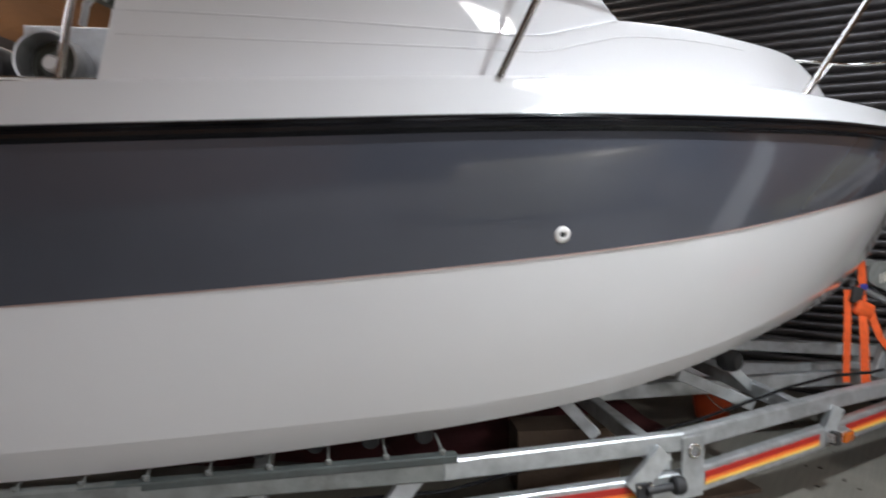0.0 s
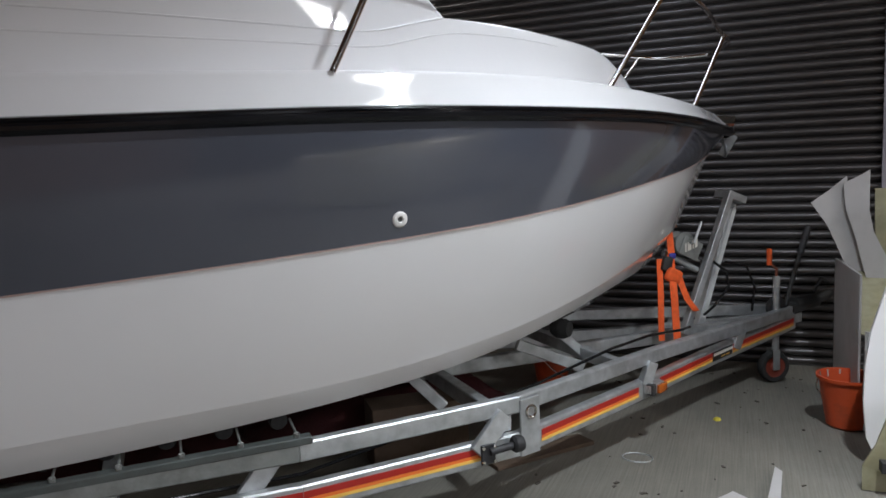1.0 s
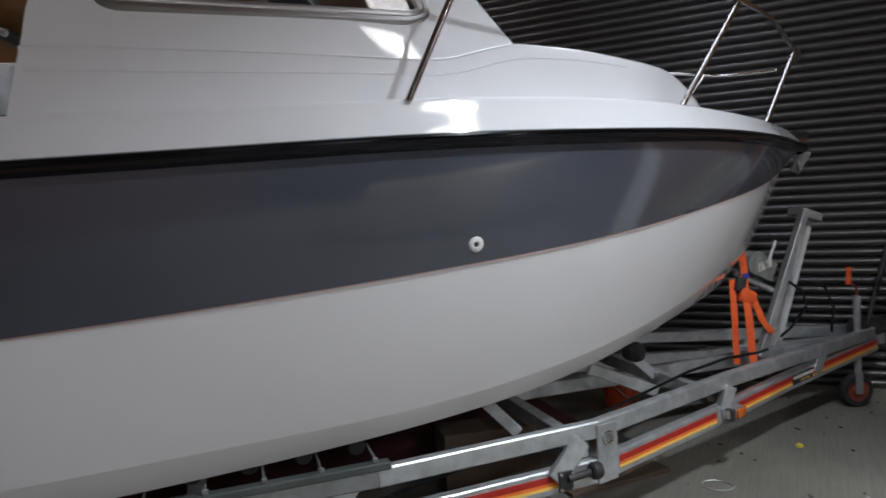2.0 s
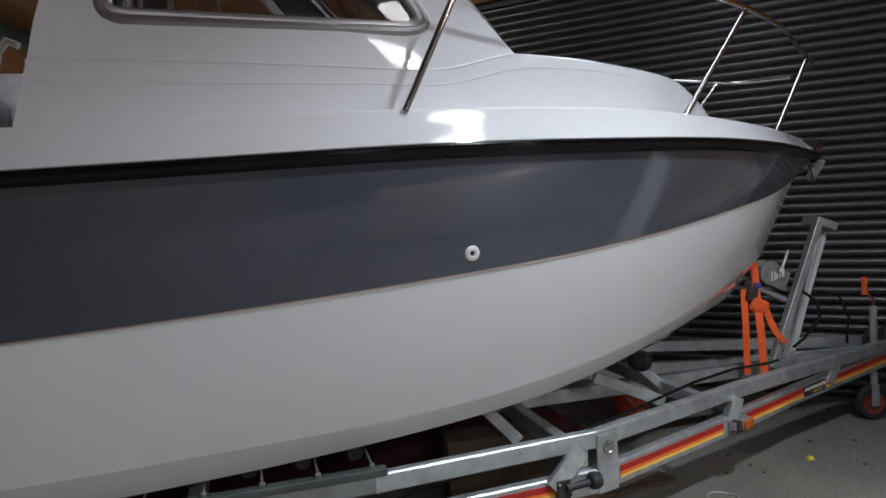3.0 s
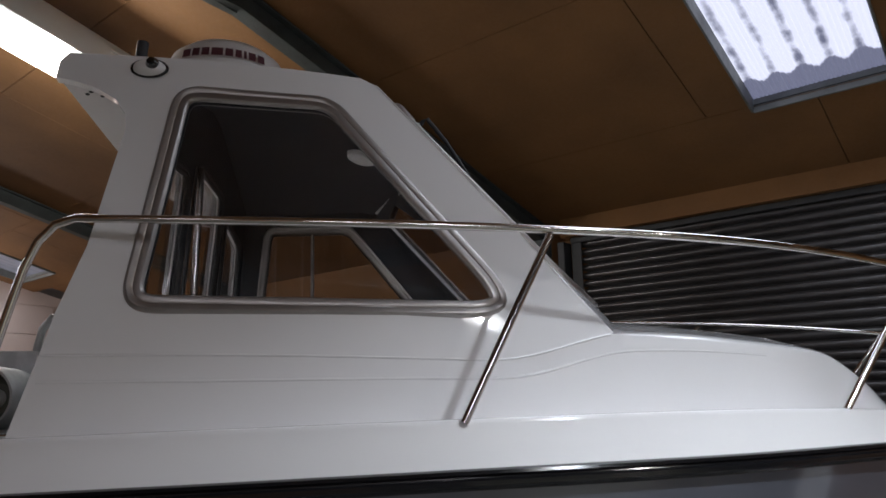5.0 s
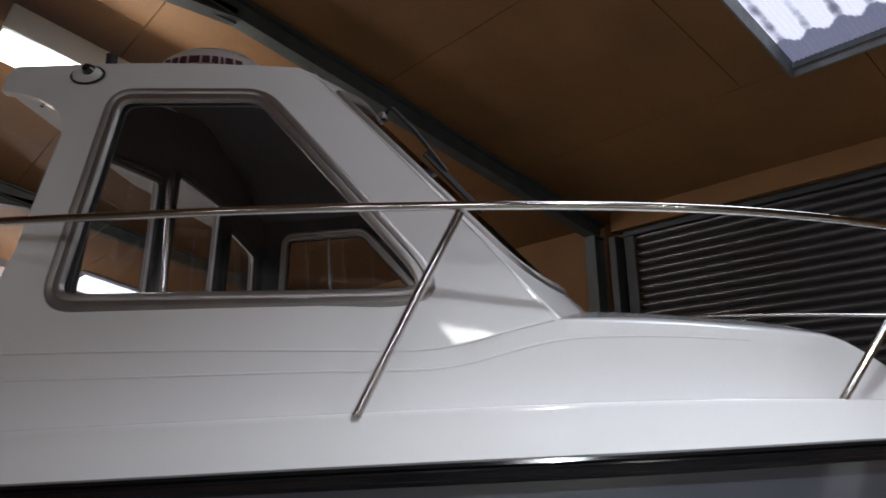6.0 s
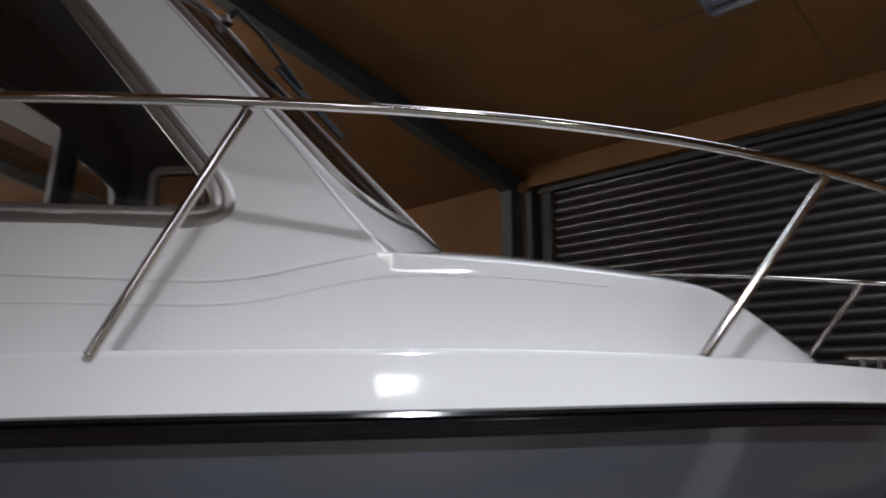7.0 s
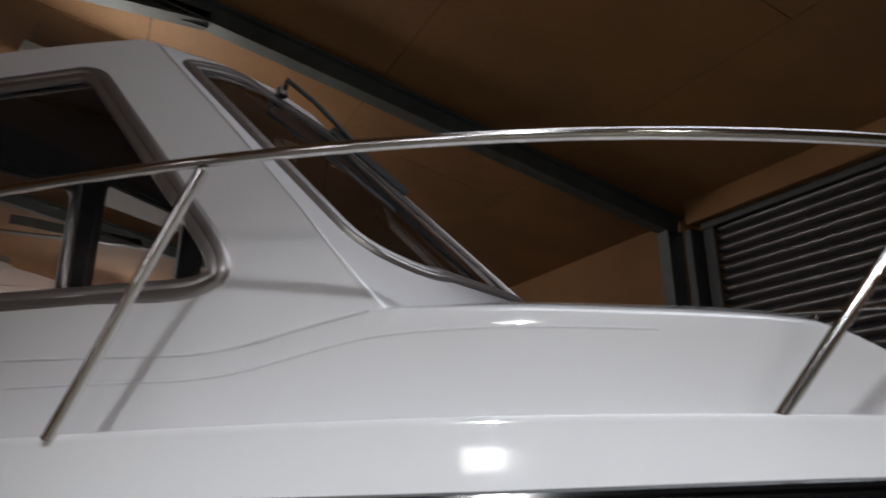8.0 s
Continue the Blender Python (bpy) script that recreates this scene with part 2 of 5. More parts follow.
def beam(p, q, w, h, bevel=0.005, up=(0, 0, 1), over=0.0):
    """A bar of section w across by h high from p to q."""
    p, q = Vector(p), Vector(q)
    d = (q - p).normalized()
    side = Vector(up).cross(d).normalized()
    top = d.cross(side)
    m = Matrix((d, side, top)).transposed().to_4x4()
    m.translation = (p + q) / 2
    return box((q - p).length + over, w, h, m, bevel)


def tube(points, r, n=12, closed=False):
    """A round bar along points."""
    pts = [Vector(p) for p in points]
    bm = bmesh.new()
    rings = []
    ref = None
    for i, p in enumerate(pts):
        a = pts[i - 1] if i else (pts[-1] if closed else p)
        b = pts[(i + 1) % len(pts)] if (closed or i < len(pts) - 1) else p
        d = (b - a).normalized()
        if ref is None:
            ref = d.orthogonal().normalized()
        ref = (ref - d * ref.dot(d)).normalized()
        s = d.cross(ref)
        rings.append([bm.verts.new(p + (ref * math.cos(t) + s * math.sin(t)) * r) for t in (2 * math.pi * k / n for k in range(n))])
    for i in range(len(rings) - (0 if closed else 1)):
        u, v = rings[i], rings[(i + 1) % len(rings)]
        for k in range(n):
            bm.faces.new((u[k], u[(k + 1) % n], v[(k + 1) % n], v[k]))
    if not closed:
        bm.faces.new(rings[0][::-1])
        bm.faces.new(rings[-1])
    return bm


def lathe(profile, m=None, n=28):
    """Turn (radius, height) pairs about z."""
    bm = bmesh.new()
    rows = [[bm.verts.new((r * math.cos(t), r * math.sin(t), z)) for t in (2 * math.pi * k / n for k in range(n))] for r, z in profile]
    for u, v in zip(rows, rows[1:]):
        for k in range(n):
            bm.faces.new((u[k], u[(k + 1) % n], v[(k + 1) % n], v[k]))
    bmesh.ops.remove_doubles(bm, verts=bm.verts[:], dist=1e-5)
    if m is not None:
        bmesh.ops.transform(bm, matrix=m, verts=bm.verts[:])
    return bm


def grid(rows):
    bm = bmesh.new()
    vs = [[bm.verts.new(p) for p in r] for r in rows]
    for u, v in zip(vs, vs[1:]):
        for k in range(len(u) - 1):
            bm.faces.new((u[k], u[k + 1], v[k + 1], v[k]))
    bmesh.ops.remove_doubles(bm, verts=bm.verts[:], dist=1e-5)
    bmesh.ops.dissolve_degenerate(bm, dist=1e-6, edges=bm.edges[:])
    return bm


def mirrored(bm):
    """The mesh and its mirror image across the boat's centreline."""
    other = bm.copy()
    bmesh.ops.scale(other, vec=(1, -1, 1), verts=other.verts[:])
    bmesh.ops.reverse_faces(other, faces=other.faces[:])
    return merge(bm, other)


def rounded(points, r, n=6):
    """A polygon in the plane with its corners rounded; r is one radius or one for each corner."""
    out = []
    k = len(points)
    rs = r if isinstance(r, (list, tuple)) else [r] * k
    for i in range(k):
        a, b, c = (Vector(points[(i + j - 1) % k]) for j in range(3))
        u, v = (a - b), (c - b)
        rr = min(rs[i], 0.45 * u.length, 0.45 * v.length)
        p, q = b + u.normalized() * rr, b + v.normalized() * rr
        for s in range(n + 1):
            t = s / n
            out.append(tuple((1 - t) ** 2 * p + 2 * t * (1 - t) * b + t * t * q))
    return out


def inset(points, d):
    """A rounded outline shrunk by d (or grown, if negative)."""
    out = []
    k = len(points)
    area = sum(points[i][0] * points[(i + 1) % k][1] - points[(i + 1) % k][0] * points[i][1] for i in range(k))
    s = 1 if area > 0 else -1
    for i in range(k):
        a, c = Vector(points[i - 1]), Vector(points[(i + 1) % k])
        t = (c - a)
        if t.length < 1e-9:
            t = Vector((1, 0))
        t.normalize()
        nrm = Vector((-t.y, t.x)) * s
        out.append((points[i][0] + nrm.x * d, points[i][1] + nrm.y * d))
    return out


def plate(outer, holes, place, thick, normal_out, cuts=0):
    """A sheet with holes: outlines in the plane, place(u, v) puts them into space; thickened against normal_out(p)."""
    bm = bmesh.new()
    for loop in [outer] + list(holes):
        vs = [bm.verts.new((u, v, 0)) for u, v in loop]
        for i in range(len(vs)):
            bm.edges.new((vs[i], vs[(i + 1) % len(vs)]))
    bmesh.ops.triangle_fill(bm, use_beauty=True, use_dissolve=False, edges=bm.edges[:])
    if cuts:
        bmesh.ops.subdivide_edges(bm, edges=bm.edges[:], cuts=cuts, use_grid_fill=True)
    front = {v: Vector(place(v.co.x, v.co.y)) for v in bm.verts}
    edges = [e for e in bm.edges if len(e.link_faces) == 1]
    pairs = {}
    for v in bm.verts[:]:
        pairs[v] = bm.verts.new((0, 0, 0))
    faces = bm.faces[:]
    for f in faces:
        bm.faces.new([pairs[v] for v in reversed(f.verts)])
    for e in edges:
        a, b = e.verts
        bm.faces.new((a, b, pairs[b], pairs[a]))
    for v, p in front.items():
        v.co = p
        pairs[v].co = p - Vector(normal_out(p)) * thick
    return bm


def ring(outer, inner, place, lift):
    """A flat frame between two outlines of the same count, raised by lift (a vector function) with rounded section."""
    rows = []
    for t, h in ((0, 0), (0.06, 0.6), (0.2, 1.0), (0.42, 0.95), (0.5, 0.7), (0.58, 0.9), (0.85, 0.85), (0.95, 0.5), (1.0, -0.2)):
        row = []
        for (a, b), (c, d) in zip(outer, inner):
            p = Vector(place(a + (c - a) * t, b + (d - b) * t))
            row.append(p + Vector(lift(p)) * h)
        row.append(row[0].copy())
        rows.append(row)
    return grid(rows)


def spline(ks, vs):
    """A smooth curve through knots."""
    k, v = np.array(ks, float), np.array(vs, float)
    n = len(k)
    h = np.diff(k)
    a, r = np.zeros((n, n)), np.zeros(n)
    a[0, 0] = a[-1, -1] = 1
    for i in range(1, n - 1):
        a[i, i - 1], a[i, i], a[i, i + 1] = h[i - 1], 2 * (h[i - 1] + h[i]), h[i]
        r[i] = 6 * ((v[i + 1] - v[i]) / h[i] - (v[i] - v[i - 1]) / h[i - 1])
    m = np.linalg.solve(a, r)

    def at(x):
        x = min(max(x, k[0]), k[-1])
        j = int(min(max(np.searchsorted(k, x) - 1, 0), n - 2))
        p, q = k[j + 1] - x, x - k[j]
        return float(m[j] * p ** 3 / (6 * h[j]) + m[j + 1] * q ** 3 / (6 * h[j]) + (v[j] / h[j] - m[j] * h[j] / 6) * p + (v[j + 1] / h[j] - m[j + 1] * h[j] / 6) * q)
    return at


def text_bars(name, place, widths, height, gap, mat, parent):
    """Unreadable print as a row of plain bars; place(u, v) lies on the surface."""
    bms = []
    u = 0.0
    for w in widths:
        pts = [place(u, 0), place(u + w, 0), place(u + w, height), place(u, height)]
        bm = bmesh.new()
        bm.faces.new([bm.verts.new(p) for p in pts])
        bms.append(bm)
        u += w + gap
    return part(name, merge(*bms), mat, parent)

# ---- building ----
X0, X1, Y0 = -11.0, 8.0, -8.5
part("floor", box(X1 - X0 + 0.6, WALL_Y - Y0 + 0.6, 0.2, pose((X0 + X1) / 2, (WALL_Y + Y0) / 2, -0.1), 0), FLOOR)
tagged(bpy.data.objects["floor"], "brushed grey concrete workshop floor with dirt and stains", "floor", kind="structure")

DOOR_L, DOOR_R, DOOR_TOP = -2.62, 0.98, 3.19


def wall(name, bm, mat, label):
    return tagged(part(name, bm, mat), label, "wall", kind="structure")


wall("wall_shutter_side", merge(box(DOOR_L - X0, 0.2, 3.6, pose((X0 + DOOR_L) / 2, WALL_Y + 0.12, 1.8), 0),
                                box(X1 - DOOR_R - 0.05, 0.2, 3.6, pose((X1 + DOOR_R + 0.05) / 2, WALL_Y + 0.12, 1.8), 0),
                                box(DOOR_R - DOOR_L + 0.3, 0.2, 0.45, pose((DOOR_L + DOOR_R) / 2, WALL_Y - 0.02, DOOR_TOP + 0.225), 0.004)), CHIP,
     "brown board-lined wall beside the roller shutter")
wall("wall_right", box(0.2, WALL_Y - Y0, 5.2, pose(X1 + 0.1, (WALL_Y + Y0) / 2, 2.6), 0), DARK, "dark plain side wall of the workshop")
wall("wall_left", box(0.2, WALL_Y - Y0, 5.2, pose(X0 - 0.1, (WALL_Y + Y0) / 2, 2.6), 0), PALEWALL, "pale boarded side wall behind the boat")
for k in range(12):
    for j in range(6):
        part("board", box(0.018, 2.38, 0.412, pose(X0 + 0.012, Y0 + 1.2 + 2.4 * j - (1.0 if k % 2 else 0.0), 0.21 + 0.42 * k), 0.006), PALEWALL, bpy.data.objects["wall_left"])
wall("wall_back", box(X1 - X0, 0.2, 5.2, pose((X0 + X1) / 2, Y0 - 0.1, 2.6), 0), CHIP, "brown boarded rear wall of the workshop")


def ceiling_slope(ya, yb):
    """One slope of the lining, of boards with open joints."""
    bms = []
    ys = np.arange(min(ya, yb), max(ya, yb) - 0.01, 1.22)
    xs = np.arange(X0, X1, 2.44)
    for j, y in enumerate(ys):
        y2 = min(y + 1.214, max(ya, yb))
        for x in xs + (0.6 if j % 2 else 0):
            for a, b in [(x, min(x + 2.434, X1 + 0.6))]:
                bm = bmesh.new()
                for z in (0.0, 0.02):
                    bm.faces.new([bm.verts.new((u, v, roof_z(v) + z)) for u, v in ((a, y), (b, y), (b, y2), (a, y2))])
                vs = bm.verts[:]
                for k in range(4):
                    bm.faces.new((vs[k], vs[(k + 1) % 4], vs[4 + (k + 1) % 4], vs[4 + k]))
                bms.append(bm)
    return merge(*bms)


def holes_of(sign):
    out = []
    for x, y, w, l, s in SKYLIGHTS_AND_FILLS:
        if s == sign:
            out.append((x - w / 2, x + w / 2, y - l / 2, y + l / 2))
    return out


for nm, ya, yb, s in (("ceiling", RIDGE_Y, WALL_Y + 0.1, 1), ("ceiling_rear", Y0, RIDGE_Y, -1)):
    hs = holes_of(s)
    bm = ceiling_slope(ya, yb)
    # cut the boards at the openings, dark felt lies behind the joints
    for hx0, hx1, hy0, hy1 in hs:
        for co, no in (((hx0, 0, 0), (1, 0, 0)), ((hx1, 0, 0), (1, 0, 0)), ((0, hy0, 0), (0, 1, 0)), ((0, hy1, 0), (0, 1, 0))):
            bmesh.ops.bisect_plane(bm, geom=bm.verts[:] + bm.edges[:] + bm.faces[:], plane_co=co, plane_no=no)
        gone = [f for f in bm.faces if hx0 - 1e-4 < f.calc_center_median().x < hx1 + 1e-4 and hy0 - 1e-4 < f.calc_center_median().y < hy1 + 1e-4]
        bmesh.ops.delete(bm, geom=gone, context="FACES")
    tagged(part(nm, bm, CHIP), "sloping brown board ceiling lining with open joints", "ceiling", kind="structure")
    felt = bmesh.new()
    ex2 = sorted({X0 - 0.2, X1 + 0.7, *[v for h in hs for v in h[:2]]})
    ey2 = sorted({ya - 0.0, yb + 0.2, *[v for h in hs for v in h[2:]]})
    for i in range(len(ex2) - 1):
        for j in range(len(ey2) - 1):
            cx, cy = (ex2[i] + ex2[i + 1]) / 2, (ey2[j] + ey2[j + 1]) / 2
            if any(a < cx < b and c < cy < d for a, b, c, d in hs):
                continue
            felt.faces.new([felt.verts.new((u, v, roof_z(v) + 0.03)) for u, v in ((ex2[i], ey2[j]), (ex2[i + 1], ey2[j]), (ex2[i + 1], ey2[j + 1]), (ex2[i], ey2[j + 1]))])
    tagged(part(nm + "_backing", felt, DARK), "dark felt above the ceiling boards", "roof", kind="structure")

# rear-slope sheets (s = -1) only house the added fill lamps
for i, (x, y, w, l, s) in enumerate(SKYLIGHTS_AND_FILLS):
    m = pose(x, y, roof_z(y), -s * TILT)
    sk = thing("skylight", m, "ribbed translucent skylight sheet with dirt along its low end, rear ones added for fill", "skylight", "skylights in the roof", "structure")
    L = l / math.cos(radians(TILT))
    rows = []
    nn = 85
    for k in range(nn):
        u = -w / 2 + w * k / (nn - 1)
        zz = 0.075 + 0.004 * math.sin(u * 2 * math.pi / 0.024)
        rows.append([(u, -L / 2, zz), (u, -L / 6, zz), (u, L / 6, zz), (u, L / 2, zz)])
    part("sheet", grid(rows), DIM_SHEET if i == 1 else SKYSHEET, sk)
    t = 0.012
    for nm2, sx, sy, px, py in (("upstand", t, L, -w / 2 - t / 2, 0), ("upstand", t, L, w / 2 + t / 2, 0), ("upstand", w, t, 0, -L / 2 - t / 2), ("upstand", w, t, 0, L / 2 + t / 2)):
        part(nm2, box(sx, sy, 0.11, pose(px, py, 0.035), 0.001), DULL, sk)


def rafter(x):
    """Steel portal: two rafters and two columns of I section."""
    th = thing("portal_frame", pose(x, 0, 0), "grey-green painted steel portal frame with dusty flanges", "beam", "portal frames", "structure")

    def i_bar(p, q, d, w):
        p, q = Vector(p), Vector(q)
        up = (q - p).normalized().cross(Vector((1, 0, 0)))
        if up.z < 0 or abs(up.z) < 0.1:
            up = -up if up.z < -0.1 else up
        a = beam(p, q, w, 0.014, 0.002, up)
        b = beam(p + up * d, q + up * d, w, 0.014, 0.002, up)
        c = beam(p + up * d / 2, q + up * d / 2, 0.012, d, 0.001, up)
        return merge(a, b, c)
    part("rafter", i_bar((0, WALL_Y - 0.02, roof_z(WALL_Y) - 0.14), (0, RIDGE_Y, roof_z(RIDGE_Y) - 0.14), 0.125, 0.10), RAFTER, th)
    part("rafter", i_bar((0, RIDGE_Y, roof_z(RIDGE_Y) - 0.14), (0, Y0, roof_z(Y0) - 0.14), 0.125, 0.10), RAFTER, th)
    zh = roof_z(2.42) - 0.142
    part("haunch", merge(beam((0, 2.42, zh), (0, 0.2, zh + 0.04), 0.10, 0.014, 0.002), beam((0, 2.42, zh + 0.03), (0, 1.2, zh + 0.16), 0.012, 0.10, 0.001)), RAFTER, th)
    col = merge(box(0.10, 0.014, 3.2, pose(0, WALL_Y - 0.14, 1.6), 0.002), box(0.10, 0.014, 3.2, pose(0, WALL_Y - 0.03, 1.6), 0.002), box(0.012, 0.1, 3.2, pose(0, WALL_Y - 0.085, 1.6), 0.001))
    part("column", col, RAFTER, th)


rafter(-2.96)
rafter(-7.4)
rafter(1.5)
rafter(6.0)

# roller shutter: curved laths hooked into one another
shutter = thing("door_1", pose(0, WALL_Y, 0), "closed steel roller shutter of curved horizontal laths", "roller shutter", kind="structure")
PITCH = 0.066
prof = [(0.030, 0.0), (0.022, 0.006), (0.006, 0.012), (-0.003, 0.024), (-0.006, 0.036), (-0.002, 0.048), (0.008, 0.057), (0.022, 0.0615), (0.030, 0.066)]
lath = grid([[(x, y, z) for y, z in prof] for x in (DOOR_L - 0.02, -0.8, DOOR_R + 0.02)])
lath0 = part("lath", lath, SHUTTER, shutter, angle=50)
for k in range(1, 48):
    o = lath0.copy()
    scene.collection.objects.link(o)
    o.location = (0, 0, k * PITCH)
part("bottom_rail", box(DOOR_R - DOOR_L, 0.05, 0.05, pose((DOOR_L + DOOR_R) / 2, 0.03, 0.02), 0.004), DARK, shutter)
for x, mt in ((DOOR_L - 0.05, DARK), (DOOR_R + 0.045, PURPLE)):
    part("guide", merge(box(0.09, 0.012, 3.2, pose(x, -0.035, 1.6), 0.003), box(0.09, 0.012, 3.2, pose(x, 0.055, 1.6), 0.003),
                        box(0.012, 0.09, 3.2, pose(x + (0.04 if x > 0 else -0.04), 0.01, 1.6), 0.003)), mt, shutter)
part("guide_angle", box(0.06, 0.12, 3.15, pose(DOOR_L - 0.15, -0.06, 1.58), 0.004), DARK, shutter)
part("roll_hood", box(DOOR_R - DOOR_L + 0.2, 0.14, 0.05, pose((DOOR_L + DOOR_R) / 2, 0.02, DOOR_TOP - 0.02), 0.005), DARK, shutter)

# light fittings hung in a row under the ceiling
def light_fitting(x, y, z):
    f = thing("ceiling_light", pose(x, y, z, -TILT), "white enamelled ceiling light hung on chains with a lit diffuser", "ceiling light", "lights under the roof")
    part("casing", box(0.42, 0.86, 0.17, pose(0, 0, 0), 0.012, 2), PALE_METAL, f)
    part("diffuser", box(0.36, 0.66, 0.04, pose(0, -0.09, -0.085), 0.015, 2), TUBE_GLOW, f)
    for k in range(4):
        part("louvre", box(0.006, 0.07, 0.012, pose(0.210, 0.33, 0.045 - 0.026 * k), 0.002), PALE_INK, f)
    for u in (-0.19, 0.19):
        for v in (-0.40, 0.40):
            links = []
            top = (roof_z(y + v) - z) / math.cos(radians(TILT)) - 0.02
            for k in range(int((top - 0.08) / 0.026)):
                zc = 0.09 + 0.026 * k
                ax = (1, 0) if k % 2 else (0, 1)
                links.append(tube([(u + 0.007 * math.cos(t) * ax[0], v + 0.007 * math.cos(t) * ax[1], zc + 0.017 * math.sin(t)) for t in (j * math.pi / 4 for j in range(8))], 0.0026, 5, True))
            part("chain", merge(*links), RAFTER, f)


for at in FITTINGS:
    light_fitting(*at)

pendant = thing("ceiling_light", pose(-10.2, 1.95, 3.50), "small white pendant light hanging from the far ceiling", "ceiling light")
part("stem", tube([(0, 0, 0.0), (0, 0, roof_z(1.95) - 3.50)], 0.012, 8), PALE_METAL, pendant)
part("shade", lathe([(0.0, 0.03), (0.10, 0.02), (0.16, -0.06), (0.17, -0.10)], None, 20), PALE_METAL, pendant)

# ---- boat ----
BOAT = pose(0.16, 5.08, 0, 0, 0, 44.5)
boat = thing("cabin_cruiser", BOAT, "white cabin cruiser with a graphite hull band on a trailer", "boat")

KA = [-6.2, -5.4, -4.6, -3.8, -3.0, -2.2, -1.5, -0.9]


def line(tail_a, ys, zs):
    ka = KA + list(tail_a)
    return spline(ka, ys), spline(ka, zs), ka[-1]


RUB = line((-0.55, -0.39, -0.315), [1.15, 1.20, 1.262, 1.312, 1.325, 1.187, 0.917, 0.60, 0.36, 0.19, 0.0], [1.60, 1.62, 1.65, 1.675, 1.70, 1.714, 1.722, 1.705, 1.69, 1.685, 1.685])
MID = line((-0.60, -0.48, -0.43), [1.12, 1.17, 1.228, 1.276, 1.272, 1.108, 0.818, 0.485, 0.245, 0.11, 0.0], [1.07, 1.087, 1.126, 1.177, 1.237, 1.304, 1.387, 1.473, 1.525, 1.55, 1.56])
CHU = line((-0.74, -0.66, -0.605), [1.10, 1.12, 1.133, 1.119, 1.042, 0.867, 0.60, 0.25, 0.125, 0.055, 0.0], [0.63, 0.641, 0.648, 0.674, 0.702, 0.787, 0.925, 1.06, 1.085, 1.10, 1.11])
CHL = line((-0.86, -0.82, -0.775), [1.07, 1.09, 1.101, 1.085, 1.011, 0.836, 0.55, 0.115, 0.08, 0.043, 0.0], [0.52, 0.527, 0.536, 0.569, 0.617, 0.705, 0.835, 0.905, 0.912, 0.919, 0.927])
KEEL = spline([-6.2, -4.0, -3.0, -2.2, -1.44, -1.03, -0.775], [0.25, 0.30, 0.36, 0.45, 0.595, 0.77, 0.927])
TOE_Z = spline([-6.2, -4.3, -3.1, -1.77, -0.89, -0.3], [1.74, 1.80, 1.83, 1.837, 1.80, 1.775])


def stations(curve, n=72):
    y, z, end = curve
    out = []
    for i in range(n + 1):
        u = i / n
        a = -6.2 + (end + 6.2) * (1 - (1 - u) ** 1.7)
        out.append(Vector((a, -max(0.0, y(a)), z(a))))
    out[-1].y = 0
    return out


R_, M_, U_, L_ = (stations(c) for c in (RUB, MID, CHU, CHL))
K_ = [Vector((-6.2 + (-0.775 + 6.2) * (1 - (1 - i / 72) ** 1.7), 0, 0)) for i in range(73)]
for v in K_:
    v.z = KEEL(v.x)


def between(p, q, ts, bulge=0.0):
    rows = []
    for t in ts:
        row = []
        for a, b in zip(p, q):
            v = a.lerp(b, t)
            v.y -= bulge * 4 * t * (1 - t) * min(1, abs(v.y) / 0.4)
            row.append(v)
        rows.append(row)
    return rows


part("hull_band", mirrored(grid(between(R_, M_, [0, 0.2, 0.4, 0.6, 0.8, 1.0], 0.012))), GREY, boat, "glossy graphite grey topside band")
part("hull_topside", mirrored(grid(between(M_, U_, [0, 0.15, 0.35, 0.55, 0.75, 0.9, 1.0], 0.014))), WHITE, boat)
CH_ = [Vector((a.x, min(0.0, a.y + 0.05 * min(1, abs(a.y) / 0.4)), a.z - 0.012 * min(1, abs(a.y) / 0.4))) for a in L_]
part("chine", mirrored(grid(between(U_, CH_, [0, 0.08, 0.5, 0.92, 1.0], 0.004))), WHITE, boat)
part("hull_bottom", mirrored(grid(between(CH_, K_, [0, 0.3, 0.6, 0.85, 1.0]))), WHITE, boat)
tr = bmesh.new()
prof_t = [R_[0], M_[0], U_[0], CH_[0], K_[0]]
loop = [v.copy() for v in prof_t] + [Vector((v.x, -v.y, v.z)) for v in reversed(prof_t[:-1])]
tr.faces.new([tr.verts.new(v) for v in loop])
part("transom", tr, WHITE, boat)
part("boot_stripe", mirrored(grid([[v + Vector((0.0, -0.004 if v.y < -0.01 else 0, dz)) for v in M_] for dz in (0.004, -0.002)])), SEAM, boat, "thin brown pinstripe")

# rubbing strake
rub_rows = []
for dy, dz in ((0.0, 0.006), (-0.010, 0.007), (-0.022, 0.002), (-0.026, -0.006), (-0.020, -0.013), (-0.021, -0.017), (-0.030, -0.022), (-0.030, -0.034), (-0.020, -0.042), (-0.004, -0.046), (0.002, -0.050)):
    row = []
    for i, v in enumerate(R_):
        a, b = R_[max(0, i - 1)], R_[min(len(R_) - 1, i + 1)]
        t = (b - a)
        nrm = Vector((-t.y, t.x, 0)).normalized()
        nrm = -nrm if nrm.y > 0 else nrm
        if i == len(R_) - 1:
            nrm = Vector((1, 0, 0))
        row.append(v - nrm * dy + Vector((0, 0, dz)))
    rub_rows.append(row)
part("rubbing_strake", mirrored(grid(rub_rows)), RUBBER, boat, "glossy black ribbed rubbing strake")


